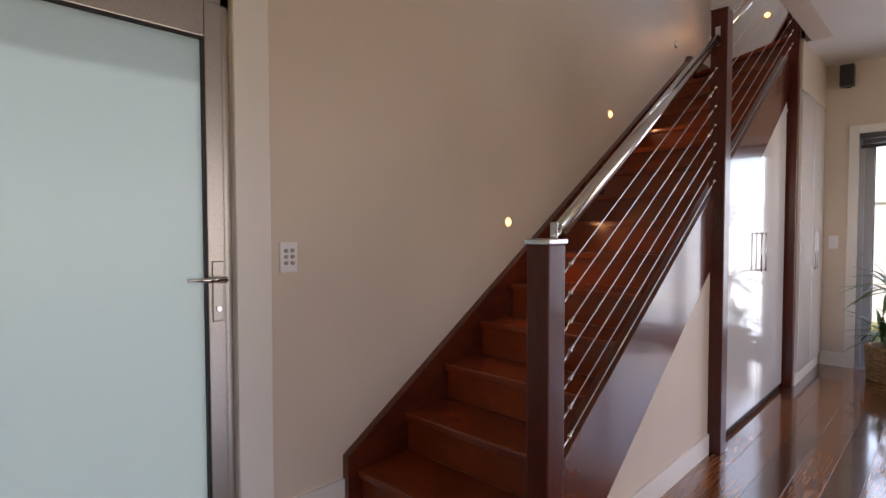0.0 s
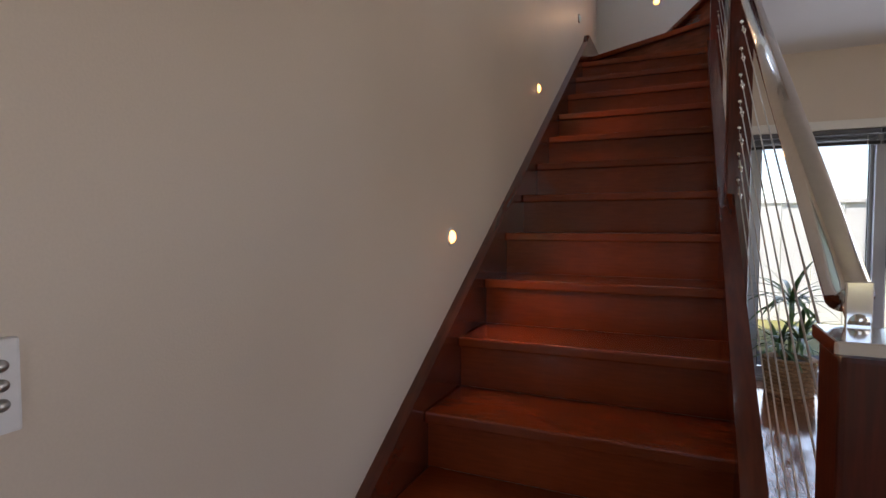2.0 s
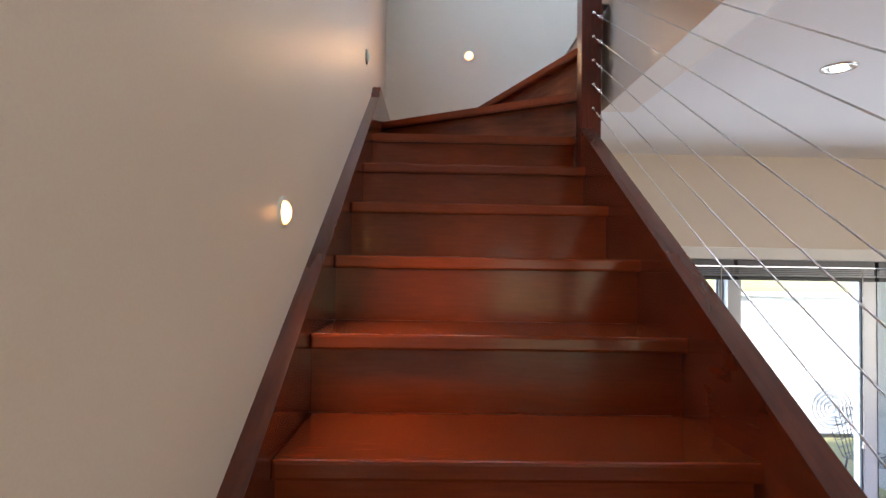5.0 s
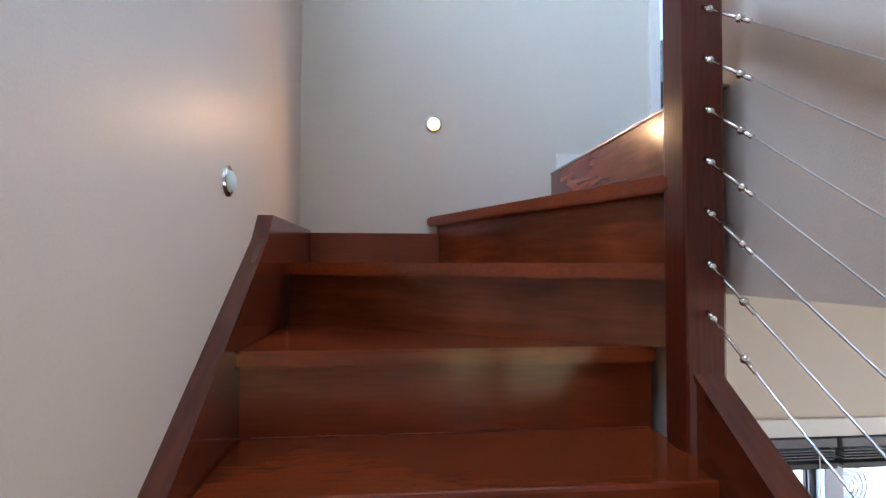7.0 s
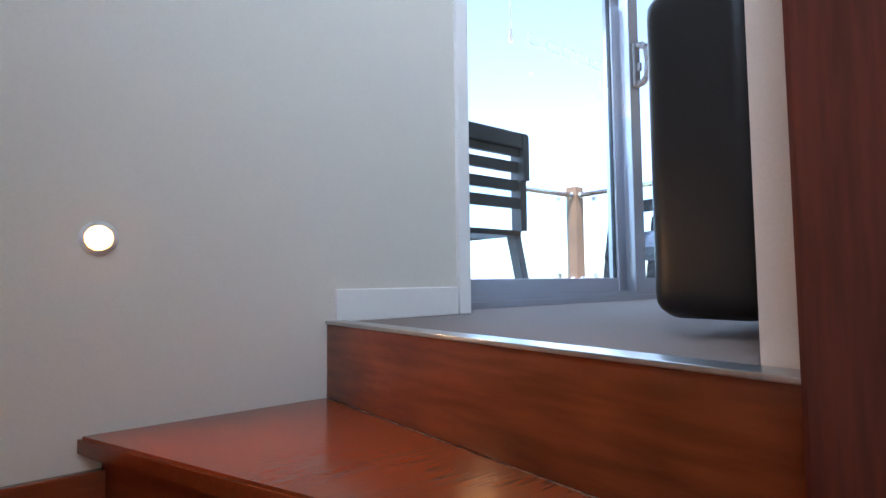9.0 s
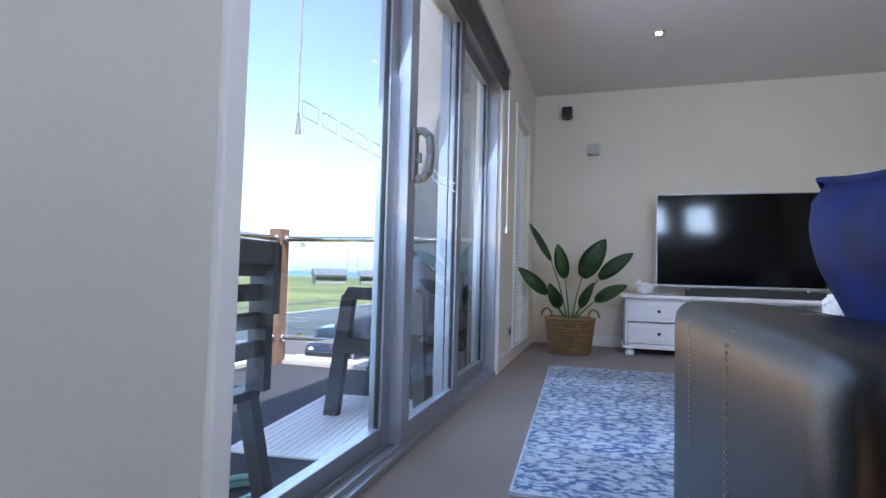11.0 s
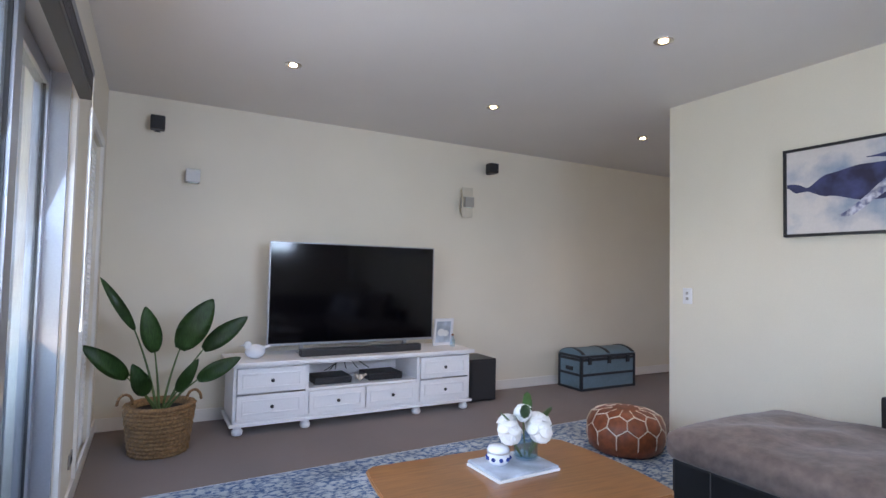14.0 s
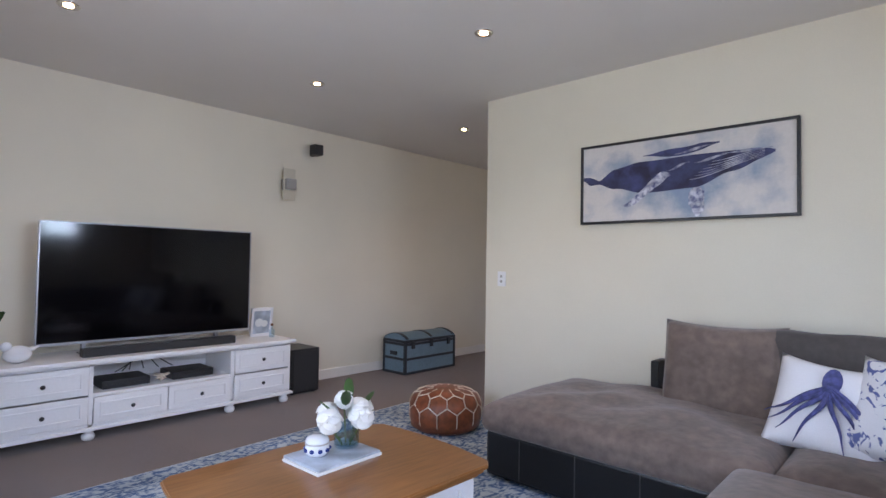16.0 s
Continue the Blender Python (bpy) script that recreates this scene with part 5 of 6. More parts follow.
def print_mat(name, seed):
    m = mat(name, (0.74, 0.74, 0.78), 0.85, grain=0.04, scale=200, bump=0.001)
    n, l = m.node_tree.nodes, m.node_tree.links
    tc = next(k for k in n if k.type == "TEX_COORD")
    b = n["Principled BSDF"]
    old = b.inputs["Base Color"].links[0].from_socket
    nz = n.new("ShaderNodeTexNoise")
    nz.inputs["Scale"].default_value, nz.inputs["Detail"].default_value, nz.inputs["Distortion"].default_value = 9.0 + seed, 2.0, 2.5
    mp = n.new("ShaderNodeMapping")
    mp.inputs["Location"].default_value = (seed, seed * 0.3, 0)
    l.new(tc.outputs["Object"], mp.inputs[0])
    l.new(mp.outputs[0], nz.inputs["Vector"])
    rp = n.new("ShaderNodeValToRGB")
    for i, p in enumerate((0.56, 0.60)):
        rp.color_ramp.elements[i].position = p
    rp.color_ramp.elements[0].color, rp.color_ramp.elements[1].color = (0, 0, 0, 1), (1, 1, 1, 1)
    l.new(nz.outputs["Fac"], rp.inputs[0])
    mx = n.new("ShaderNodeMixRGB")
    mx.inputs[2].default_value = (0.10, 0.13, 0.33, 1)
    l.new(rp.outputs[0], mx.inputs[0])
    l.new(old, mx.inputs[1])
    l.new(mx.outputs[0], b.inputs["Base Color"])
    return m


CLOTHW = mat("white_cotton", (0.76, 0.75, 0.78), 0.88, grain=0.05, scale=220, bump=0.001, stain=0.04)
PRINT = print_mat("blue_floral_cotton", 3.0)
octo = cushion("octopus_cushion", "white scatter cushion printed with a blue octopus", 0.44, 0.44, 0.13, (1.98, 1.58, F2 + 0.585, 60, 4, 172), CLOTHW, 3)
INK = mat("blue_fabric_ink", (0.09, 0.10, 0.28), 0.9, grain=0.5, scale=45)
oc = bmesh.new()
ball(oc, (0.01, 0.10, 0.072), 0.045, (0.8, 1.3, 0.1), 14, 8)
for k in range(8):
    s = -1 if k < 4 else 1
    j = k % 4
    a = math.radians(-90 + s * (6 + 17 * j))
    p = Vector((0.01, 0.07, 0.078))
    w = 0.015
    for i in range(13):
        q = p + Vector((math.cos(a), math.sin(a), 0)) * 0.021
        fall = max(0.0, 1 - (2 * q.x / 0.46) ** 4) * max(0.0, 1 - (2 * q.y / 0.46) ** 4)
        q.z = 0.010 + 0.068 * fall ** 0.5
        rod(oc, p, q, w, w - 0.001, 6)
        w -= 0.00105
        a += s * (0.015 + 0.11 * math.sin(i * 0.62 + 0.9 * j))
        p = q
part("octopus_print", oc, INK, octo, "blue octopus print")
cushion("floral_cushion", "white scatter cushion with a blue floral print", 0.44, 0.44, 0.13, (1.70, 1.66, F2 + 0.625, 60, 0, 158), PRINT, 4)


# framed whale picture on the partition
def picture_mat():
    m = mat("watercolour_paper", (0.66, 0.62, 0.60), 0.6, scale=60, grain=0.05, stain=0.05)
    n, l = m.node_tree.nodes, m.node_tree.links
    tc = next(k for k in n if k.type == "TEX_COORD")
    b = n["Principled BSDF"]
    old = b.inputs["Base Color"].links[0].from_socket
    nz = n.new("ShaderNodeTexNoise")
    nz.inputs["Scale"].default_value, nz.inputs["Detail"].default_value = 5.5, 7.0
    l.new(tc.outputs["Object"], nz.inputs["Vector"])
    gr = n.new("ShaderNodeTexGradient")
    gr.gradient_type = "SPHERICAL"
    mp = n.new("ShaderNodeMapping")
    mp.inputs["Scale"].default_value = (1.35, 1.0, 2.6)
    l.new(tc.outputs["Object"], mp.inputs[0])
    l.new(mp.outputs[0], gr.inputs[0])
    ad = n.new("ShaderNodeMath")
    ad.operation = "MULTIPLY_ADD"
    l.new(gr.outputs["Fac"], ad.inputs[0])
    ad.inputs[1].default_value = 0.35
    l.new(nz.outputs["Fac"], ad.inputs[2])
    rp = n.new("ShaderNodeValToRGB")
    rp.color_ramp.elements[0].position, rp.color_ramp.elements[1].position = 0.56, 0.86
    rp.color_ramp.elements[0].color, rp.color_ramp.elements[1].color = (1, 1, 1, 1), (0.36, 0.50, 0.72, 1)
    l.new(ad.outputs[0], rp.inputs[0])
    mx = n.new("ShaderNodeMixRGB")
    mx.blend_type, mx.inputs[0].default_value = "MULTIPLY", 1.0
    l.new(old, mx.inputs[1])
    l.new(rp.outputs[0], mx.inputs[2])
    l.new(mx.outputs[0], b.inputs["Base Color"])
    return m


PICW, PICH = 0.640, 0.268
pic = thing("framed_picture", "black-framed watercolour print of whales on the wall", "picture", at=(2.803, 0.972, 4.792, 0, 0, 0))
fb = bmesh.new()
for a, b, c, d in ((-PICW, PICW, PICH - 0.016, PICH), (-PICW, PICW, -PICH, -PICH + 0.016), (-PICW, -PICW + 0.016, -PICH + 0.016, PICH - 0.016), (PICW - 0.016, PICW, -PICH + 0.016, PICH - 0.016)):
    box(fb, a, b, 0.0, 0.035, c, d, 0.002)
part("frame", fb, BLACKP, pic, "thin black frame")
part("print", boxm(-PICW + 0.016, PICW - 0.016, 0.0, 0.022, -PICH + 0.016, PICH - 0.016), picture_mat(), pic, "blue watercolour wash")
WHALE = mat("whale_ink", (0.016, 0.014, 0.045), 0.6, colour2=(0.05, 0.06, 0.17), scale=9, stain=0.4, stain_scale=6)
WHALE2 = mat("whale_light_ink", (0.42, 0.42, 0.48), 0.6, colour2=(0.10, 0.11, 0.2), scale=26, stain=0.3, stain_scale=12)


def blob(bm, x0, x1, mid, half, y):
    """A flat shape along x between curves: mid(f) is its middle, half(f) half its height."""
    n = 36
    up = [bm.verts.new((x0 + (x1 - x0) * k / n, y, mid(k / n) + half(k / n))) for k in range(n + 1)]
    lo = [bm.verts.new((x0 + (x1 - x0) * k / n, y, mid(k / n) - half(k / n))) for k in range(n + 1)]
    for k in range(n):
        bm.faces.new((up[k], up[k + 1], lo[k + 1], lo[k]))


def along(*stops):
    """A smooth curve through (share, value) stops."""
    def at(f):
        for (fa, va_), (fb, vb_) in zip(stops, stops[1:]):
            if f <= fb:
                k = (f - fa) / (fb - fa)
                k = k * k * (3 - 2 * k)
                return va_ + (vb_ - va_) * k
        return stops[-1][1]
    return at


def across(f):
    return PICW - 2 * PICW * f


def painted(name, f0, f1, mid, half, y, material, label=""):
    """One painted shape on the print, between two shares of its width; heights in shares of its height."""
    bm = bmesh.new()
    blob(bm, across(f0), across(f1), lambda f: (mid(f) - 0.5) * 2 * PICH, lambda f: half(f) * 2 * PICH, y)
    return part(name, bm, material, pic, label)


body_mid = along((0, 0.52), (0.15, 0.55), (0.35, 0.535), (0.6, 0.55), (0.8, 0.62), (1, 0.68))
body_half = along((0, 0.012), (0.12, 0.12), (0.3, 0.188), (0.6, 0.185), (0.8, 0.11), (0.95, 0.05), (1, 0.012))
painted("whale_silhouette", 0.09, 0.91, body_mid, body_half, 0.0232, WHALE, "dark blue painted whale")
painted("tail_fluke", 0.015, 0.11, along((0, 0.58), (0.5, 0.54), (1, 0.52)), along((0, 0.02), (0.4, 0.05), (1, 0.02)), 0.0234, WHALE, "dark blue painted tail")
painted("calf_silhouette", 0.34, 0.69, along((0, 0.79), (0.5, 0.79), (1, 0.84)), along((0, 0.004), (0.4, 0.045), (0.75, 0.04), (1, 0.008)), 0.0237, WHALE, "small dark blue painted calf")
FLIP = mat("whale_pale_ink", (0.60, 0.60, 0.66), 0.6, colour2=(0.10, 0.11, 0.22), scale=34, stain=0.3, stain_scale=14)
painted("flipper", 0.235, 0.47, along((0, 0.21), (1, 0.54)), along((0, 0.015), (0.3, 0.05), (0.8, 0.07), (1, 0.02)), 0.0242, FLIP, "white and blue painted flipper")
painted("flipper", 0.555, 0.625, along((0, 0.24), (1, 0.21)), along((0, 0.07), (0.5, 0.19), (1, 0.11)), 0.0230, FLIP, "white and blue painted flipper")
for k in range(6):
    painted("throat_groove", 0.56 + 0.02 * k, 0.87, along((0, 0.46 + 0.035 * k), (1, 0.625 + 0.016 * k)), along((0, 0.002), (0.5, 0.006), (1, 0.002)), 0.0240, WHALE2)
for f0, f1, g0, g1 in ((0.58, 0.72, 0.64, 0.70), (0.70, 0.90, 0.71, 0.72), (0.45, 0.56, 0.58, 0.66), (0.49, 0.66, 0.765, 0.825)):
    painted("pale_streak", f0, f1, along((0, g0), (1, g1)), along((0, 0.003), (0.5, 0.016), (1, 0.003)), 0.0241, WHALE2)

# framed picture on the landing wall
lp = thing("framed_picture", "black-framed pale print on the landing wall", "picture", at=(0.93, END_Y, 4.35))
lf = bmesh.new()
for a, b, c, d in ((-0.36, 0.36, 0.262, 0.28), (-0.36, 0.36, -0.28, -0.262), (-0.36, -0.342, -0.262, 0.262), (0.342, 0.36, -0.262, 0.262)):
    box(lf, a, b, -0.03, 0.0, c, d, 0.002)
part("frame", lf, BLACKP, lp, "thin black frame")
part("print", boxm(-0.342, 0.342, -0.016, 0.0, -0.262, 0.262), PAPER, lp)

# ---- garden-door surroundings ----
dp = thing("potted_plant", "spiky-leaved green plant in a woven basket", "potted plant")
DX, DY = 1.52, 4.20
basket(dp, DX, DY, 0.0, 0.15, 0.17, 0.28, 10, WICKER)
random.seed(11)
for hx, hy, hz, cnt, ln in ((0.0, 0.0, 0.74, 26, 0.40), (0.06, -0.03, 0.44, 20, 0.34), (-0.07, 0.02, 0.37, 18, 0.32)):
    part("cane", rod(bmesh.new(), (DX + hx * 0.4, DY + hy * 0.4, 0.22), (DX + hx, DY + hy, hz), 0.012, 0.010, 10), STEM, dp, "", True)
    for k in range(cnt):
        a = 2.4 * k
        el = random.uniform(-0.1, 1.2)
        bm = bmesh.new()
        p = Vector((DX + hx, DY + hy, hz - 0.08 + 0.1 * k / cnt))
        v = Vector((math.cos(a) * math.cos(el), math.sin(a) * math.cos(el), math.sin(el)))
        sd = v.cross(Vector((0, 0, 1))).normalized()
        prev = None
        for i in range(8):
            f = i / 7
            w = 0.018 * math.sin(math.pi * (0.12 + 0.86 * f))
            cur = (bm.verts.new(p - sd * w), bm.verts.new(p + Vector((0, 0, -0.3 * w))), bm.verts.new(p + sd * w))
            if prev:
                bm.faces.new((prev[0], prev[1], cur[1], cur[0]))
                bm.faces.new((prev[1], prev[2], cur[2], cur[1]))
            prev = cur
            p = p + v * ln / 7
            v = (v + Vector((0, 0, -0.16))).normalized()
        part("leaf", bm, LEAF, dp)
mt = thing("door_mat", "round pale braided mat inside the garden door", "mat", at=(2.42, 4.02, 0.0))
for k in range(6):
    part("braid_ring", lathe(bmesh.new(), [(0.06 * k + 0.002, 0.0), (0.06 * k + 0.002, 0.007), (0.06 * k + 0.03, 0.010), (0.06 * k + 0.056, 0.007), (0.06 * k + 0.056, 0.0)], 40), CONCRETE if k % 2 else PAPER, mt, "", True)

# ---- outside ----
structure("ground", boxm(-2500, 2500, -600, 2600, -0.6, -0.16), GRASS, "mown grass field reaching the sea", "ground")
structure("paving_garden", boxm(-6, 9, 4.9, 6.15, -0.2, -0.10), DECK, "dark grey paving outside the garden door", "paving")
structure("road", boxm(9.5, 160, 9.2, 30.4, -0.3, -0.14), ASPHALT, "grey asphalt car park with white bay lines", "road")
structure("kerb", boxm(9.5, 160, 8.9, 9.2, -0.3, -0.02), CONCRETE, "pale concrete kerb", "kerb")
structure("kerb_far", boxm(9.5, 160, 30.4, 30.7, -0.3, -0.02), CONCRETE, "pale concrete kerb", "kerb")
structure("path_far", boxm(10, 300, 37, 38.6, -0.3, -0.14), ASPHALT, "narrow asphalt path across the grass", "path")
lines = bmesh.new()
for k in range(5, 44):
    box(lines, k * 2.8, k * 2.8 + 0.12, 25.4, 30.2, -0.14, -0.134)
    box(lines, k * 2.8, k * 2.8 + 0.12, 13, 17.5, -0.14, -0.134)
structure("road_lines", lines, LINE, "white painted parking bay lines", "road marking")
fence = thing("boundary_fence", "pale cream metal boundary fence behind the lawn", "fence")
sheet = mesh_of(boxm(-0.19, 0.19, -0.012, 0.012, 0.0, 1.75, 0.008), "fence_sheet", TRIM)
for k in range(39):
    p = new("fence_sheet", sheet)
    p.parent, p.matrix_basis = fence, pose(-5.8 + 0.385 * k, 8.72 + 0.012 * (k % 2), -0.16)
for k in range(7):
    part("fence_post", boxm(-6.02 + 2.5 * k, -5.96 + 2.5 * k, 8.74, 8.80, -0.16, 1.66, 0.004), TRIM, fence)
part("top_rail", boxm(-6.0, 9.0, 8.695, 8.765, 1.59, 1.65, 0.006), TRIM, fence)
structure("water", box(boxm(-2500, 2500, 420, 2600, -0.3, -0.12), 300, 2500, -600, 420, -0.3, -0.12), SEA, "flat blue sea to the horizon", "water")
structure("backdrop", lathe(bmesh.new(), [(900, -20), (760, 26), (500, 44), (200, 30), (20, 12)], 40, (-1500, 1700, 0)), HILL, "distant hazy headland", "hill")


def shed(x, y, w, d, h, turn):
    hs = thing("clubhouse", "long low brick clubhouse with a grey metal roof", "building", at=(x, y, -0.16, 0, 0, turn))
    part("wall", boxm(-w / 2, w / 2, -d / 2, d / 2, 0, h), BRICKW, hs)
    part("roof", prism(bmesh.new(), [(-d / 2 - 0.6, h), (0, h + 1.9), (d / 2 + 0.6, h)], "x", -w / 2 - 0.5, w / 2 + 0.5), ROOF, hs)
    for k in range(5):
        xx = -w / 2 + w * (k + 0.5) / 5
        part("window", boxm(xx - 0.9, xx + 0.9, -d / 2 - 0.03, -d / 2, 1.0, 2.1), CARGLASS, hs)
    return hs


shed(146, 84, 9, 8, 2.7, -52)
shed(158, 76, 6, 6, 2.5, -60)
shed(176, 78, 8, 7, 2.6, -64)
for px, py, ph in ((154, 82, 11), (168, 78, 13), (190, 96, 12)):
    pb = thing("light_pole", "tall thin grey light pole at the field", "light pole", group="field light poles")
    part("pole", rod(bmesh.new(), (px, py, -0.16), (px, py, ph), 0.12, 0.06, 8), ROOF, pb)
    part("head", boxm(px - 0.6, px + 0.6, py - 0.1, py + 0.1, ph, ph + 0.25), ROOF, pb)

# balcony
BZ = 2.93
structure("floor_balcony", boxm(-0.16, 4.72, 4.90, 6.80, BZ - 0.2, BZ), DECK, "dark carpet tiles over the balcony floor", "balcony floor")
structure("balcony_edge", box(boxm(-0.16, 5.0, 6.80, 6.95, BZ - 0.3, BZ + 0.03), 4.72, 5.0, 5.86, 6.80, BZ - 0.3, BZ + 0.03), CONCRETE, "pale concrete balcony edge", "balcony edge")
structure("wall_wing", boxm(4.82, 4.98, 4.9, 5.84, -0.2, 6.6), RENDERW, "grey rendered wing wall at the balcony's end", "wall")
RAILZ, RAILY, RAILX = 3.98, 6.68, 4.7
br = thing("balcony_balustrade", "glass balcony balustrade with steel rails and posts", "balustrade")
for zz, rr in ((RAILZ, 0.024), (BZ + 0.22, 0.018)):
    part("rail", rod(bmesh.new(), (-0.16, RAILY, zz), (RAILX - 0.05, RAILY, zz), rr, segs=16), CHROME, br, "polished steel rail", True)
    part("rail", rod(bmesh.new(), (RAILX, RAILY - 0.05, zz), (RAILX, 4.92, zz), rr, segs=16), CHROME, br, "polished steel rail", True)
POSTWOOD = mat("weathered_brown_post", (0.20, 0.12, 0.075), 0.6, grain=0.35, scale=12, stretch=(8, 8, 1), stain=0.2)
ps = part("corner_post", boxm(RAILX - 0.06, RAILX + 0.06, RAILY - 0.05, RAILY + 0.07, BZ - 0.1, RAILZ + 0.085, 0.006), POSTWOOD, br, "brown timber corner post")
for zz in (RAILZ, BZ + 0.22):
    part("clamp", ball(ball(bmesh.new(), (RAILX, RAILY - 0.06, zz), 0.034, (1, 0.7, 1)), (RAILX - 0.07, RAILY, zz), 0.034, (0.7, 1, 1)), CHROME, ps, "", True)
for xx in (0.90, 2.70):
    ps = part("post", boxm(xx - 0.045, xx + 0.045, RAILY + 0.03, RAILY + 0.12, BZ - 0.1, RAILZ + 0.07, 0.004), METALGREY, br, "square metal post")
    part("clamp", rod(rod(bmesh.new(), (xx, RAILY + 0.04, RAILZ), (xx, RAILY, RAILZ), 0.014), (xx, RAILY + 0.04, BZ + 0.22), (xx, RAILY, BZ + 0.22), 0.014), CHROME, ps, "", True)
for a, b in ((-0.05, 0.82), (0.98, 2.62), (2.78, 4.58)):
    pane("glass_panel", a, b, RAILY - 0.004, RAILY + 0.004, BZ + 0.25, RAILZ - 0.035, br, GLASS2)
    for xx in (a + 0.15, b - 0.15):
        part("glass_clip", box(boxm(xx - 0.02, xx + 0.02, RAILY - 0.012, RAILY + 0.012, RAILZ - 0.07, RAILZ - 0.03, 0.003), xx - 0.02, xx + 0.02, RAILY - 0.012, RAILY + 0.012, BZ + 0.23, BZ + 0.28, 0.003), CHROME, br)
pane("glass_panel", RAILX - 0.004, RAILX + 0.004, 4.98, RAILY - 0.1, BZ + 0.25, RAILZ - 0.035, br, GLASS2)
for yy in (5.2, RAILY - 0.22):
    part("glass_clip", box(boxm(RAILX - 0.012, RAILX + 0.012, yy - 0.02, yy + 0.02, RAILZ - 0.07, RAILZ - 0.03, 0.003), RAILX - 0.012, RAILX + 0.012, yy - 0.02, yy + 0.02, BZ + 0.23, BZ + 0.28, 0.003), CHROME, br)


def dining_chair(at):
    ch = thing("outdoor_chair", "dark slatted timber outdoor dining chair", "chair", group="balcony chairs", at=at)
    prof = [(-0.20, 0.44), (-0.215, 0.55), (-0.20, 0.66), (-0.235, 0.86)]
    for s in (-1, 1):
        st = bmesh.new()
        for (ya, za), (yb, zb) in zip(prof, prof[1:]):
            box(st, s * 0.22 - 0.018, s * 0.22 + 0.018, min(ya, yb) - 0.022, max(ya, yb) + 0.022, za, zb)
        part("back_post", st, OUTFRAME, ch)
    for zz, yy in ((0.56, -0.215), (0.64, -0.205), (0.72, -0.21), (0.79, -0.22)):
        part("back_slat", boxm(-0.205, 0.205, yy - 0.012, yy + 0.012, zz - 0.022, zz + 0.026, 0.004), OUTFRAME, ch)
    part("back_top", boxm(-0.24, 0.24, -0.252, -0.218, 0.80, 0.87, 0.008), OUTFRAME, ch)
    for k in range(6):
        part("seat_slat", boxm(-0.23, 0.23, -0.21 + 0.075 * k, -0.145 + 0.075 * k, 0.42, 0.445, 0.004), OUTFRAME, ch)
    for xx in (-0.21, 0.21):
        part("leg", prism(bmesh.new(), [(-0.20, 0.44), (-0.15, 0.44), (-0.26, 0.0), (-0.30, 0.0)], "x", xx - 0.02, xx + 0.02), OUTFRAME, ch)
        part("leg", prism(bmesh.new(), [(0.18, 0.44), (0.23, 0.44), (0.25, 0.0), (0.21, 0.0)], "x", xx - 0.02, xx + 0.02), OUTFRAME, ch)
    return ch


def lounge_chair(at):
    ch = thing("outdoor_armchair", "dark framed outdoor armchair with pale grey cushions", "armchair", group="balcony armchairs", at=at)
    for s in (-1, 1):
        fr = bmesh.new()
        y = s * 0.255
        prism(fr, [(-0.28, 0.0), (-0.19, 0.66), (-0.12, 0.66), (-0.20, 0.0)], "y", y - 0.025, y + 0.025)
        prism(fr, [(0.24, 0.0), (0.20, 0.66), (0.27, 0.66), (0.30, 0.0)], "y", y - 0.025, y + 0.025)
        prism(fr, [(-0.19, 0.64), (-0.15, 0.705), (0.23, 0.705), (0.27, 0.66), (0.27, 0.64)], "y", y - 0.032, y + 0.032)
        prism(fr, [(-0.24, 0.36), (0.25, 0.32), (0.25, 0.40), (-0.22, 0.44)], "y", y - 0.024, y + 0.024)
        part("side_frame", fr, OUTFRAME, ch)
    part("seat_rail", boxm(-0.24, 0.25, -0.23, 0.23, 0.35, 0.39, 0.004), OUTFRAME, ch)
    part("seat_cushion", soft_box(bmesh.new(), -0.27, 0.25, -0.225, 0.225, 0.39, 0.51, 0.03, 0.02, 8), CUSH, ch, "pale grey seat cushion", True)
    part("back_cushion", pillow(bmesh.new(), 0.45, 0.40, 0.13, pose(0.17, 0, 0.68, 90, 14, 90), 8), CUSH, ch, "pale grey back cushion", True)
    return ch


dining_chair((1.90, 5.21, BZ, 0, 0, 0))
lounge_chair((3.66, 5.21, BZ, 0, 0, -90))
lounge_chair((4.36, 5.24, BZ, 0, 0, -88))
om = thing("outdoor_mat", "white ribbed outdoor mat on the balcony", "mat", at=(3.33, 5.33, BZ, 0, 0, 6))
part("mat", boxm(-0.56, 0.56, -0.33, 0.33, 0.0, 0.012, 0.004), PAPER, om)
rib = mesh_of(boxm(-0.55, 0.55, -0.006, 0.006, 0.012, 0.016), "rib", PAPER)
for k in range(18):
    r = new("rib", rib)
    r.parent, r.matrix_basis = om, pose(0, -0.30 + 0.035 * k, 0)
hose = bmesh.new()
for turn in range(2):
    for k in range(24):
        a0, a1 = 2 * math.pi * k / 24, 2 * math.pi * (k + 1) / 24
        rod(hose, (2.34 + 0.13 * math.cos(a0), 5.25 + 0.09 * math.sin(a0), BZ + 0.012 + 0.024 * turn), (2.34 + 0.13 * math.cos(a1), 5.25 + 0.09 * math.sin(a1), BZ + 0.012 + 0.024 * turn), 0.012, segs=8, caps=False)
solid("garden_hose", hose, mat("pale_green_hose", (0.18, 0.36, 0.30), 0.5), "coiled pale green hose on the balcony", "hose", smooth=True)


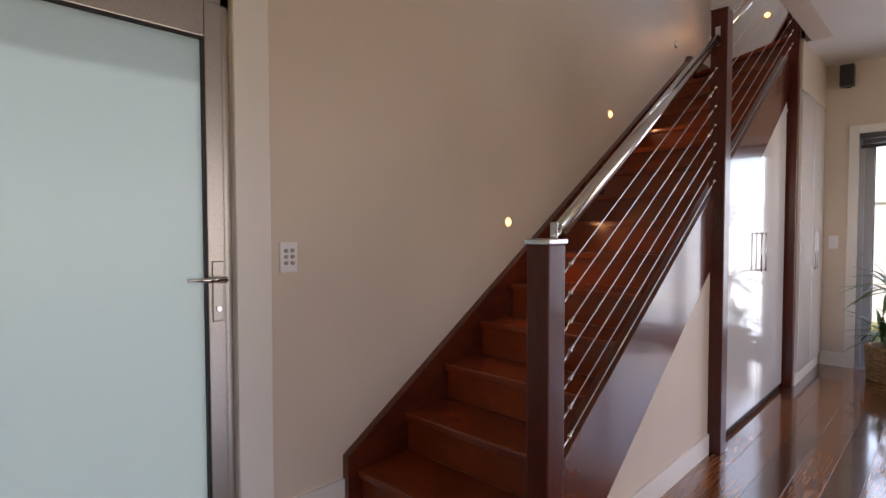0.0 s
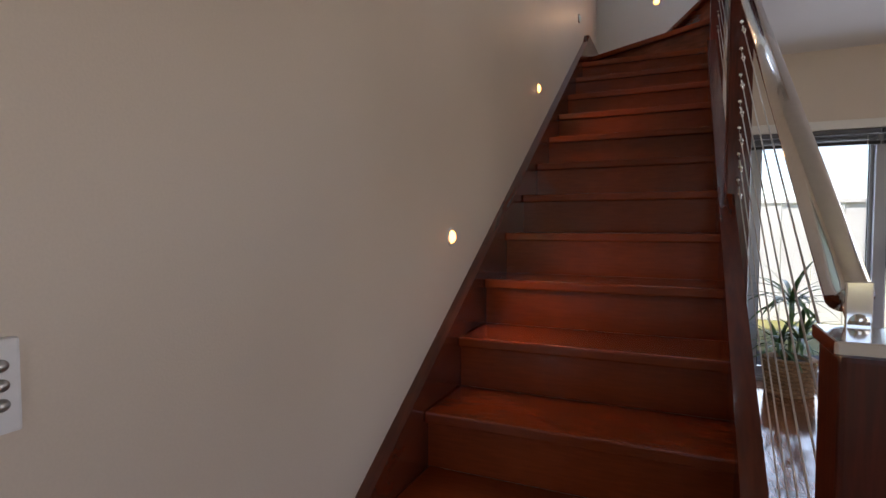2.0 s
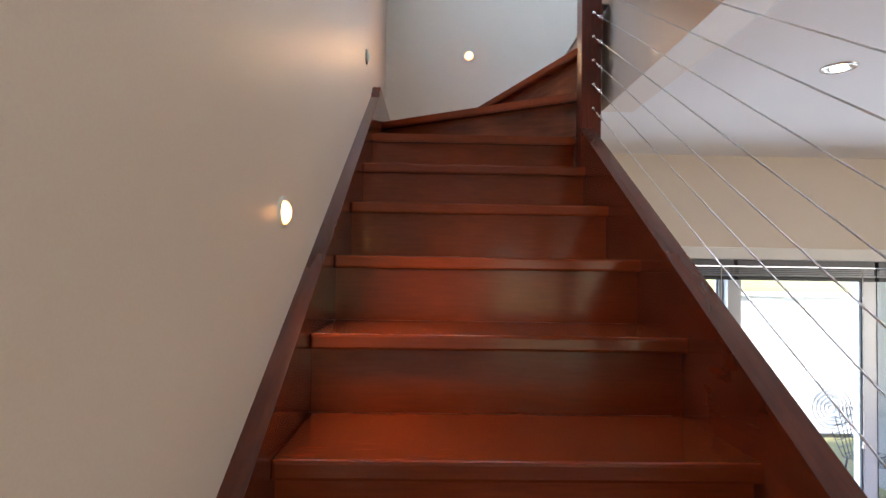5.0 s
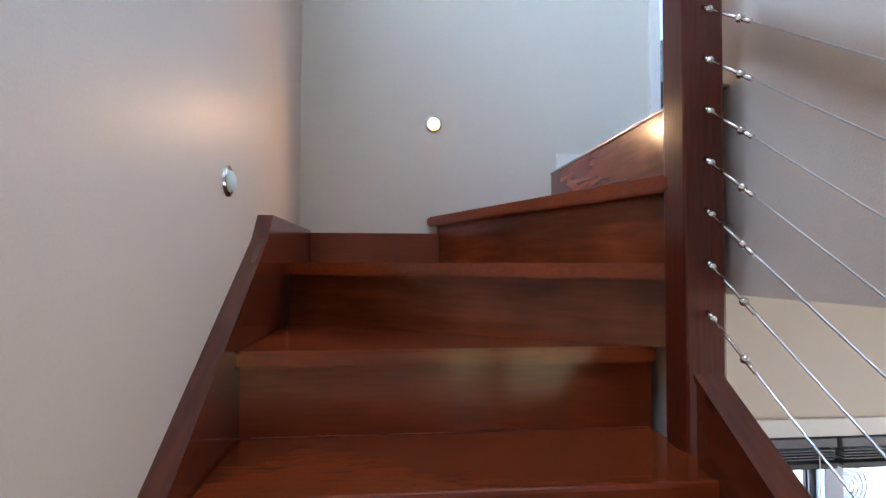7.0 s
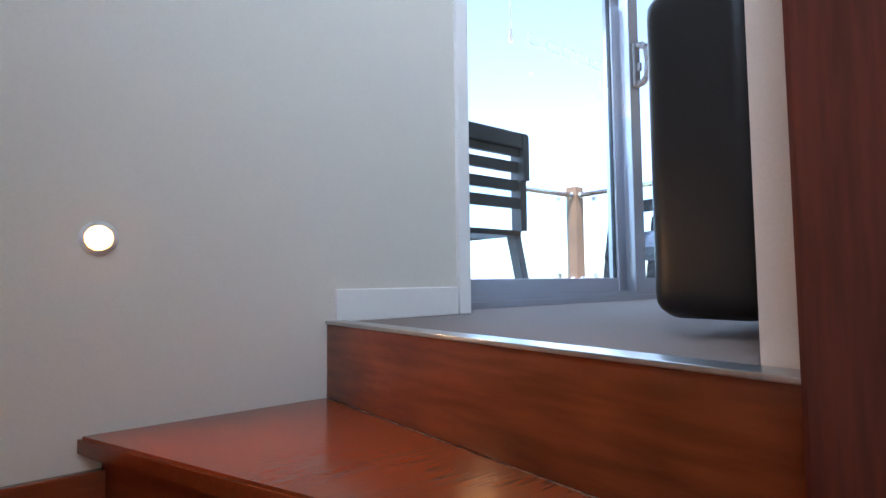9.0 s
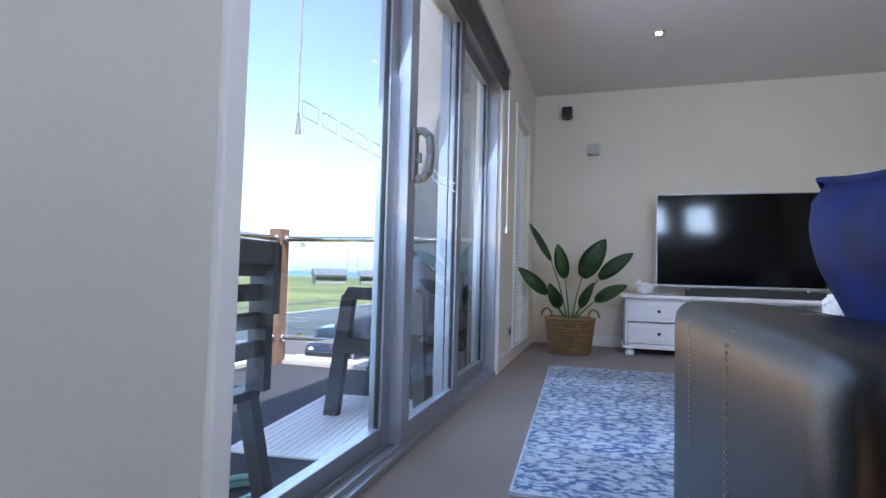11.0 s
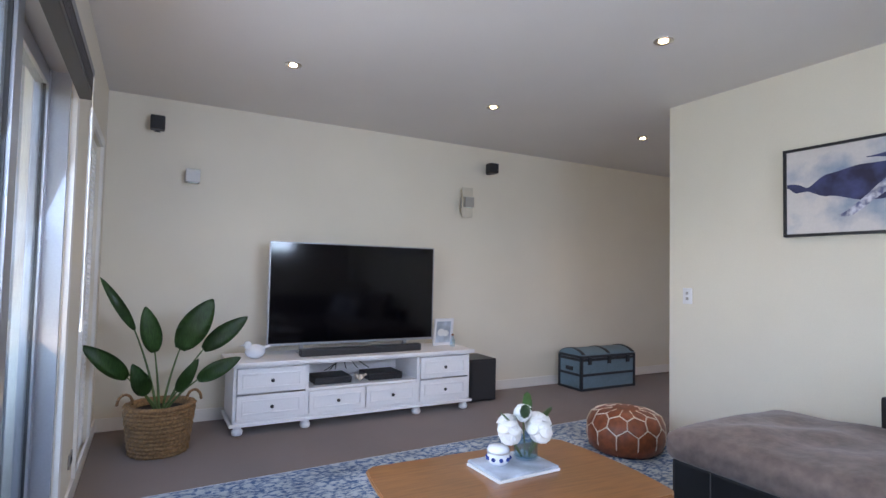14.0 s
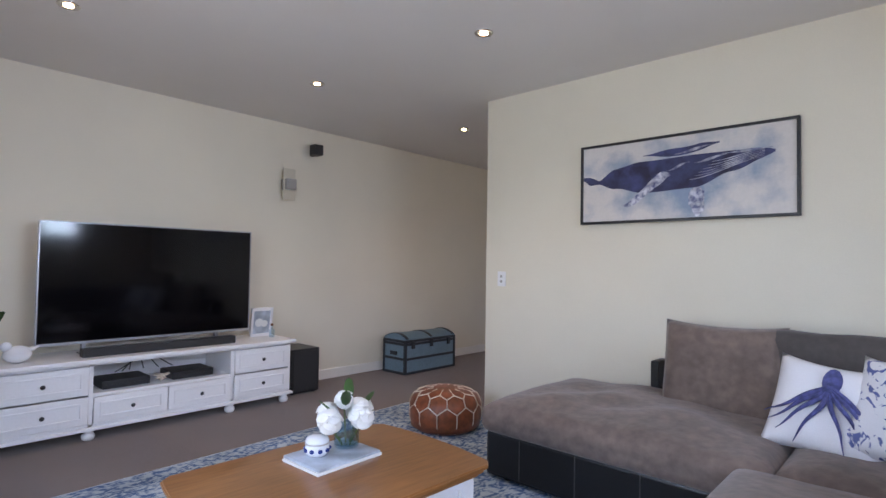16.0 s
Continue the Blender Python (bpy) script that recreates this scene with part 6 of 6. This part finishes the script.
def car(at):
    c = thing("parked_car", "dark parked hatchback in the car park", "car", at=at)
    side = [(-2.1, 0.35), (-2.15, 0.75), (-1.9, 0.95), (-1.2, 1.0), (-0.55, 1.42), (0.9, 1.45), (1.75, 1.05), (2.05, 0.95), (2.1, 0.40)]
    b = prism(bmesh.new(), side, "y", -0.86, 0.86)
    bmesh.ops.bevel(b, geom=b.edges[:], offset=0.06, segments=2, affect="EDGES")
    part("body", b, CARPAINT, c, "", True)
    part("windscreen", prism(bmesh.new(), [(-1.17, 1.02), (-0.58, 1.40), (-0.54, 1.42), (-1.13, 1.03)], "y", -0.70, 0.70), CARGLASS, c)
    for s in (-1, 1):
        part("side_window", prism(bmesh.new(), [(-0.95, 1.03), (-0.5, 1.36), (0.85, 1.38), (1.35, 1.05)], "y", s * 0.865 - 0.01, s * 0.865 + 0.01), CARGLASS, c)
        part("headlight", ball(bmesh.new(), (-2.05, s * 0.62, 0.74), 0.14, (0.5, 1.2, 0.6)), CERAMIC, c, "clear headlight", True)
        for xx in (-1.3, 1.3):
            w = part("wheel", rod(bmesh.new(), (xx, s * 0.70, 0.32), (xx, s * 0.88, 0.32), 0.32, segs=24), TYRE, c)
            part("rim", rod(bmesh.new(), (xx, s * 0.875, 0.32), (xx, s * 0.89, 0.32), 0.20, segs=18), ALU, w)
    return c


car((21.9, 15.0, -0.14, 0, 0, 12))

# garden things seen through the lower doors
ac = thing("air_conditioner", "white outdoor air-conditioning unit with a round fan grille", "air conditioner", at=(5.5, 8.2, -0.16, 0, 0, 0))
part("case", boxm(-0.42, 0.42, -0.16, 0.16, 0.06, 0.74, 0.01), WHITE, ac)
gr = bmesh.new()
for k in range(1, 6):
    for s in range(24):
        a0, a1 = 2 * math.pi * s / 24, 2 * math.pi * (s + 1) / 24
        rod(gr, (-0.1 + 0.05 * k * math.cos(a0), -0.17, 0.4 + 0.05 * k * math.sin(a0)), (-0.1 + 0.05 * k * math.cos(a1), -0.17, 0.4 + 0.05 * k * math.sin(a1)), 0.004, segs=5, caps=False)
part("fan_grille", gr, BLACKP, ac)
for s in (-0.3, 0.3):
    part("foot", boxm(s - 0.04, s + 0.04, -0.15, 0.15, 0.0, 0.06), SEAL, ac)
WIRE = mat("black_wire", (0.02, 0.02, 0.022), 0.5, grain=0.1, scale=60)
wc = thing("wire_chair", "black wire-mesh garden chair on the paving", "chair", at=(4.2, 5.85, -0.10, 0, 0, 25))
wb = bmesh.new()
for k in range(-4, 5):
    rod(wb, (k * 0.05, 0.22, 0.44), (k * 0.055, 0.30, 0.44 + 0.42 * math.sqrt(max(0.02, 1 - (k / 4.6) ** 2))), 0.004, segs=5)
    rod(wb, (k * 0.05, -0.22, 0.44), (k * 0.05, 0.22, 0.44), 0.004, segs=5)
for k in range(7):
    w = 0.24 * math.sqrt(1 - ((k - 2.5) / 5) ** 2)
    rod(wb, (-w, 0.22 + 0.012 * k, 0.46 + 0.06 * k), (w, 0.22 + 0.012 * k, 0.46 + 0.06 * k), 0.004, segs=5)
    rod(wb, (-0.22, -0.22 + 0.07 * k, 0.44), (0.22, -0.22 + 0.07 * k, 0.44), 0.004, segs=5)
part("mesh_shell", wb, WIRE, wc)
for sx in (-1, 1):
    for sy in (-1, 1):
        part("leg", rod(bmesh.new(), (sx * 0.19, sy * 0.19, 0.44), (sx * 0.24, sy * 0.24, 0.0), 0.009, segs=8), WIRE, wc)
post = structure("garden_post", boxm(4.62, 4.80, 6.25, 6.43, -0.1, BZ - 0.2, 0.006), RENDERW, "grey square post under the balcony", "post")

gt = thing("garden_table", "low black slatted metal garden table on the paving", "table", at=(5.25, 6.0, -0.10, 0, 0, 0))
for k in range(7):
    part("slat", boxm(-0.55, 0.55, -0.33 + 0.095 * k, -0.26 + 0.095 * k, 0.68, 0.70, 0.003), WIRE, gt)
part("frame", box(box(box(boxm(-0.57, 0.57, -0.36, -0.335, 0.65, 0.70), -0.57, 0.57, 0.335, 0.36, 0.65, 0.70), -0.57, -0.545, -0.335, 0.335, 0.65, 0.70), 0.545, 0.57, -0.335, 0.335, 0.65, 0.70), WIRE, gt)
for sx in (-0.53, 0.53):
    for sy in (-0.31, 0.31):
        part("leg", rod(bmesh.new(), (sx, sy, 0.0), (sx, sy, 0.66), 0.018, segs=10), WIRE, gt)
fp = thing("fire_bowl", "round dark metal fire bowl on the paving", "fire bowl", at=(4.72, 5.75, -0.10))
part("bowl", lathe(bmesh.new(), [(0.10, 0.14), (0.22, 0.20), (0.27, 0.32), (0.29, 0.33), (0.27, 0.335), (0.20, 0.24)], 32), WIRE, fp, "", True)
for k in range(3):
    c_, s_ = math.cos(2.1 * k), math.sin(2.1 * k)
    part("leg", rod(bmesh.new(), (0.18 * c_, 0.18 * s_, 0.2), (0.24 * c_, 0.24 * s_, 0.0), 0.012, segs=8), WIRE, fp)
orn = ball(bmesh.new(), (3.42, 5.55, -0.03), 0.07, (1.3, 0.8, 1.0))
ball(orn, (3.36, 5.53, 0.06), 0.045)
rod(orn, (3.48, 5.55, -0.06), (3.56, 5.56, -0.09), 0.03, 0.012, 8)
solid("garden_ornament", orn, CONCRETE, "small pale stone ornament on the paving", "ornament", smooth=True)

# ---- floorboards, last ----
random.seed(3)
floor = thing("floor", "glossy mixed-brown polished timber floorboards", "floor", kind="structure")
BW = 0.13
meshes = {}
col = 0
x = 0.02
rest = bmesh.new()
while x < EAST - 0.01:
    y = SOUTH - random.uniform(0.0, 1.2)
    while y < 4.50:
        ln = random.choice((1.2, 1.6, 2.0, 2.4))
        a, b = max(y, SOUTH), min(y + ln, 4.50)
        if b - a > 0.05:
            if 0.9 < x < 4.2:
                key = round(b - a, 3)
                if key not in meshes:
                    meshes[key] = mesh_of(boxm(0.0006, BW - 0.0006, 0.0006, key - 0.0006, -0.008, 0.0, 0.0008), "floorboard", BOARDS)
                o = new("floorboard", meshes[key])
                o.parent, o.matrix_basis = floor, pose(x, a, 0)
            else:
                box(rest, x + 0.0006, x + BW - 0.0006, a + 0.0006, b - 0.0006, -0.008, 0.0)
        y += ln
    x += BW
tagged(part("floorboard_rest", rest, BOARDS, floor), kind="stuff")
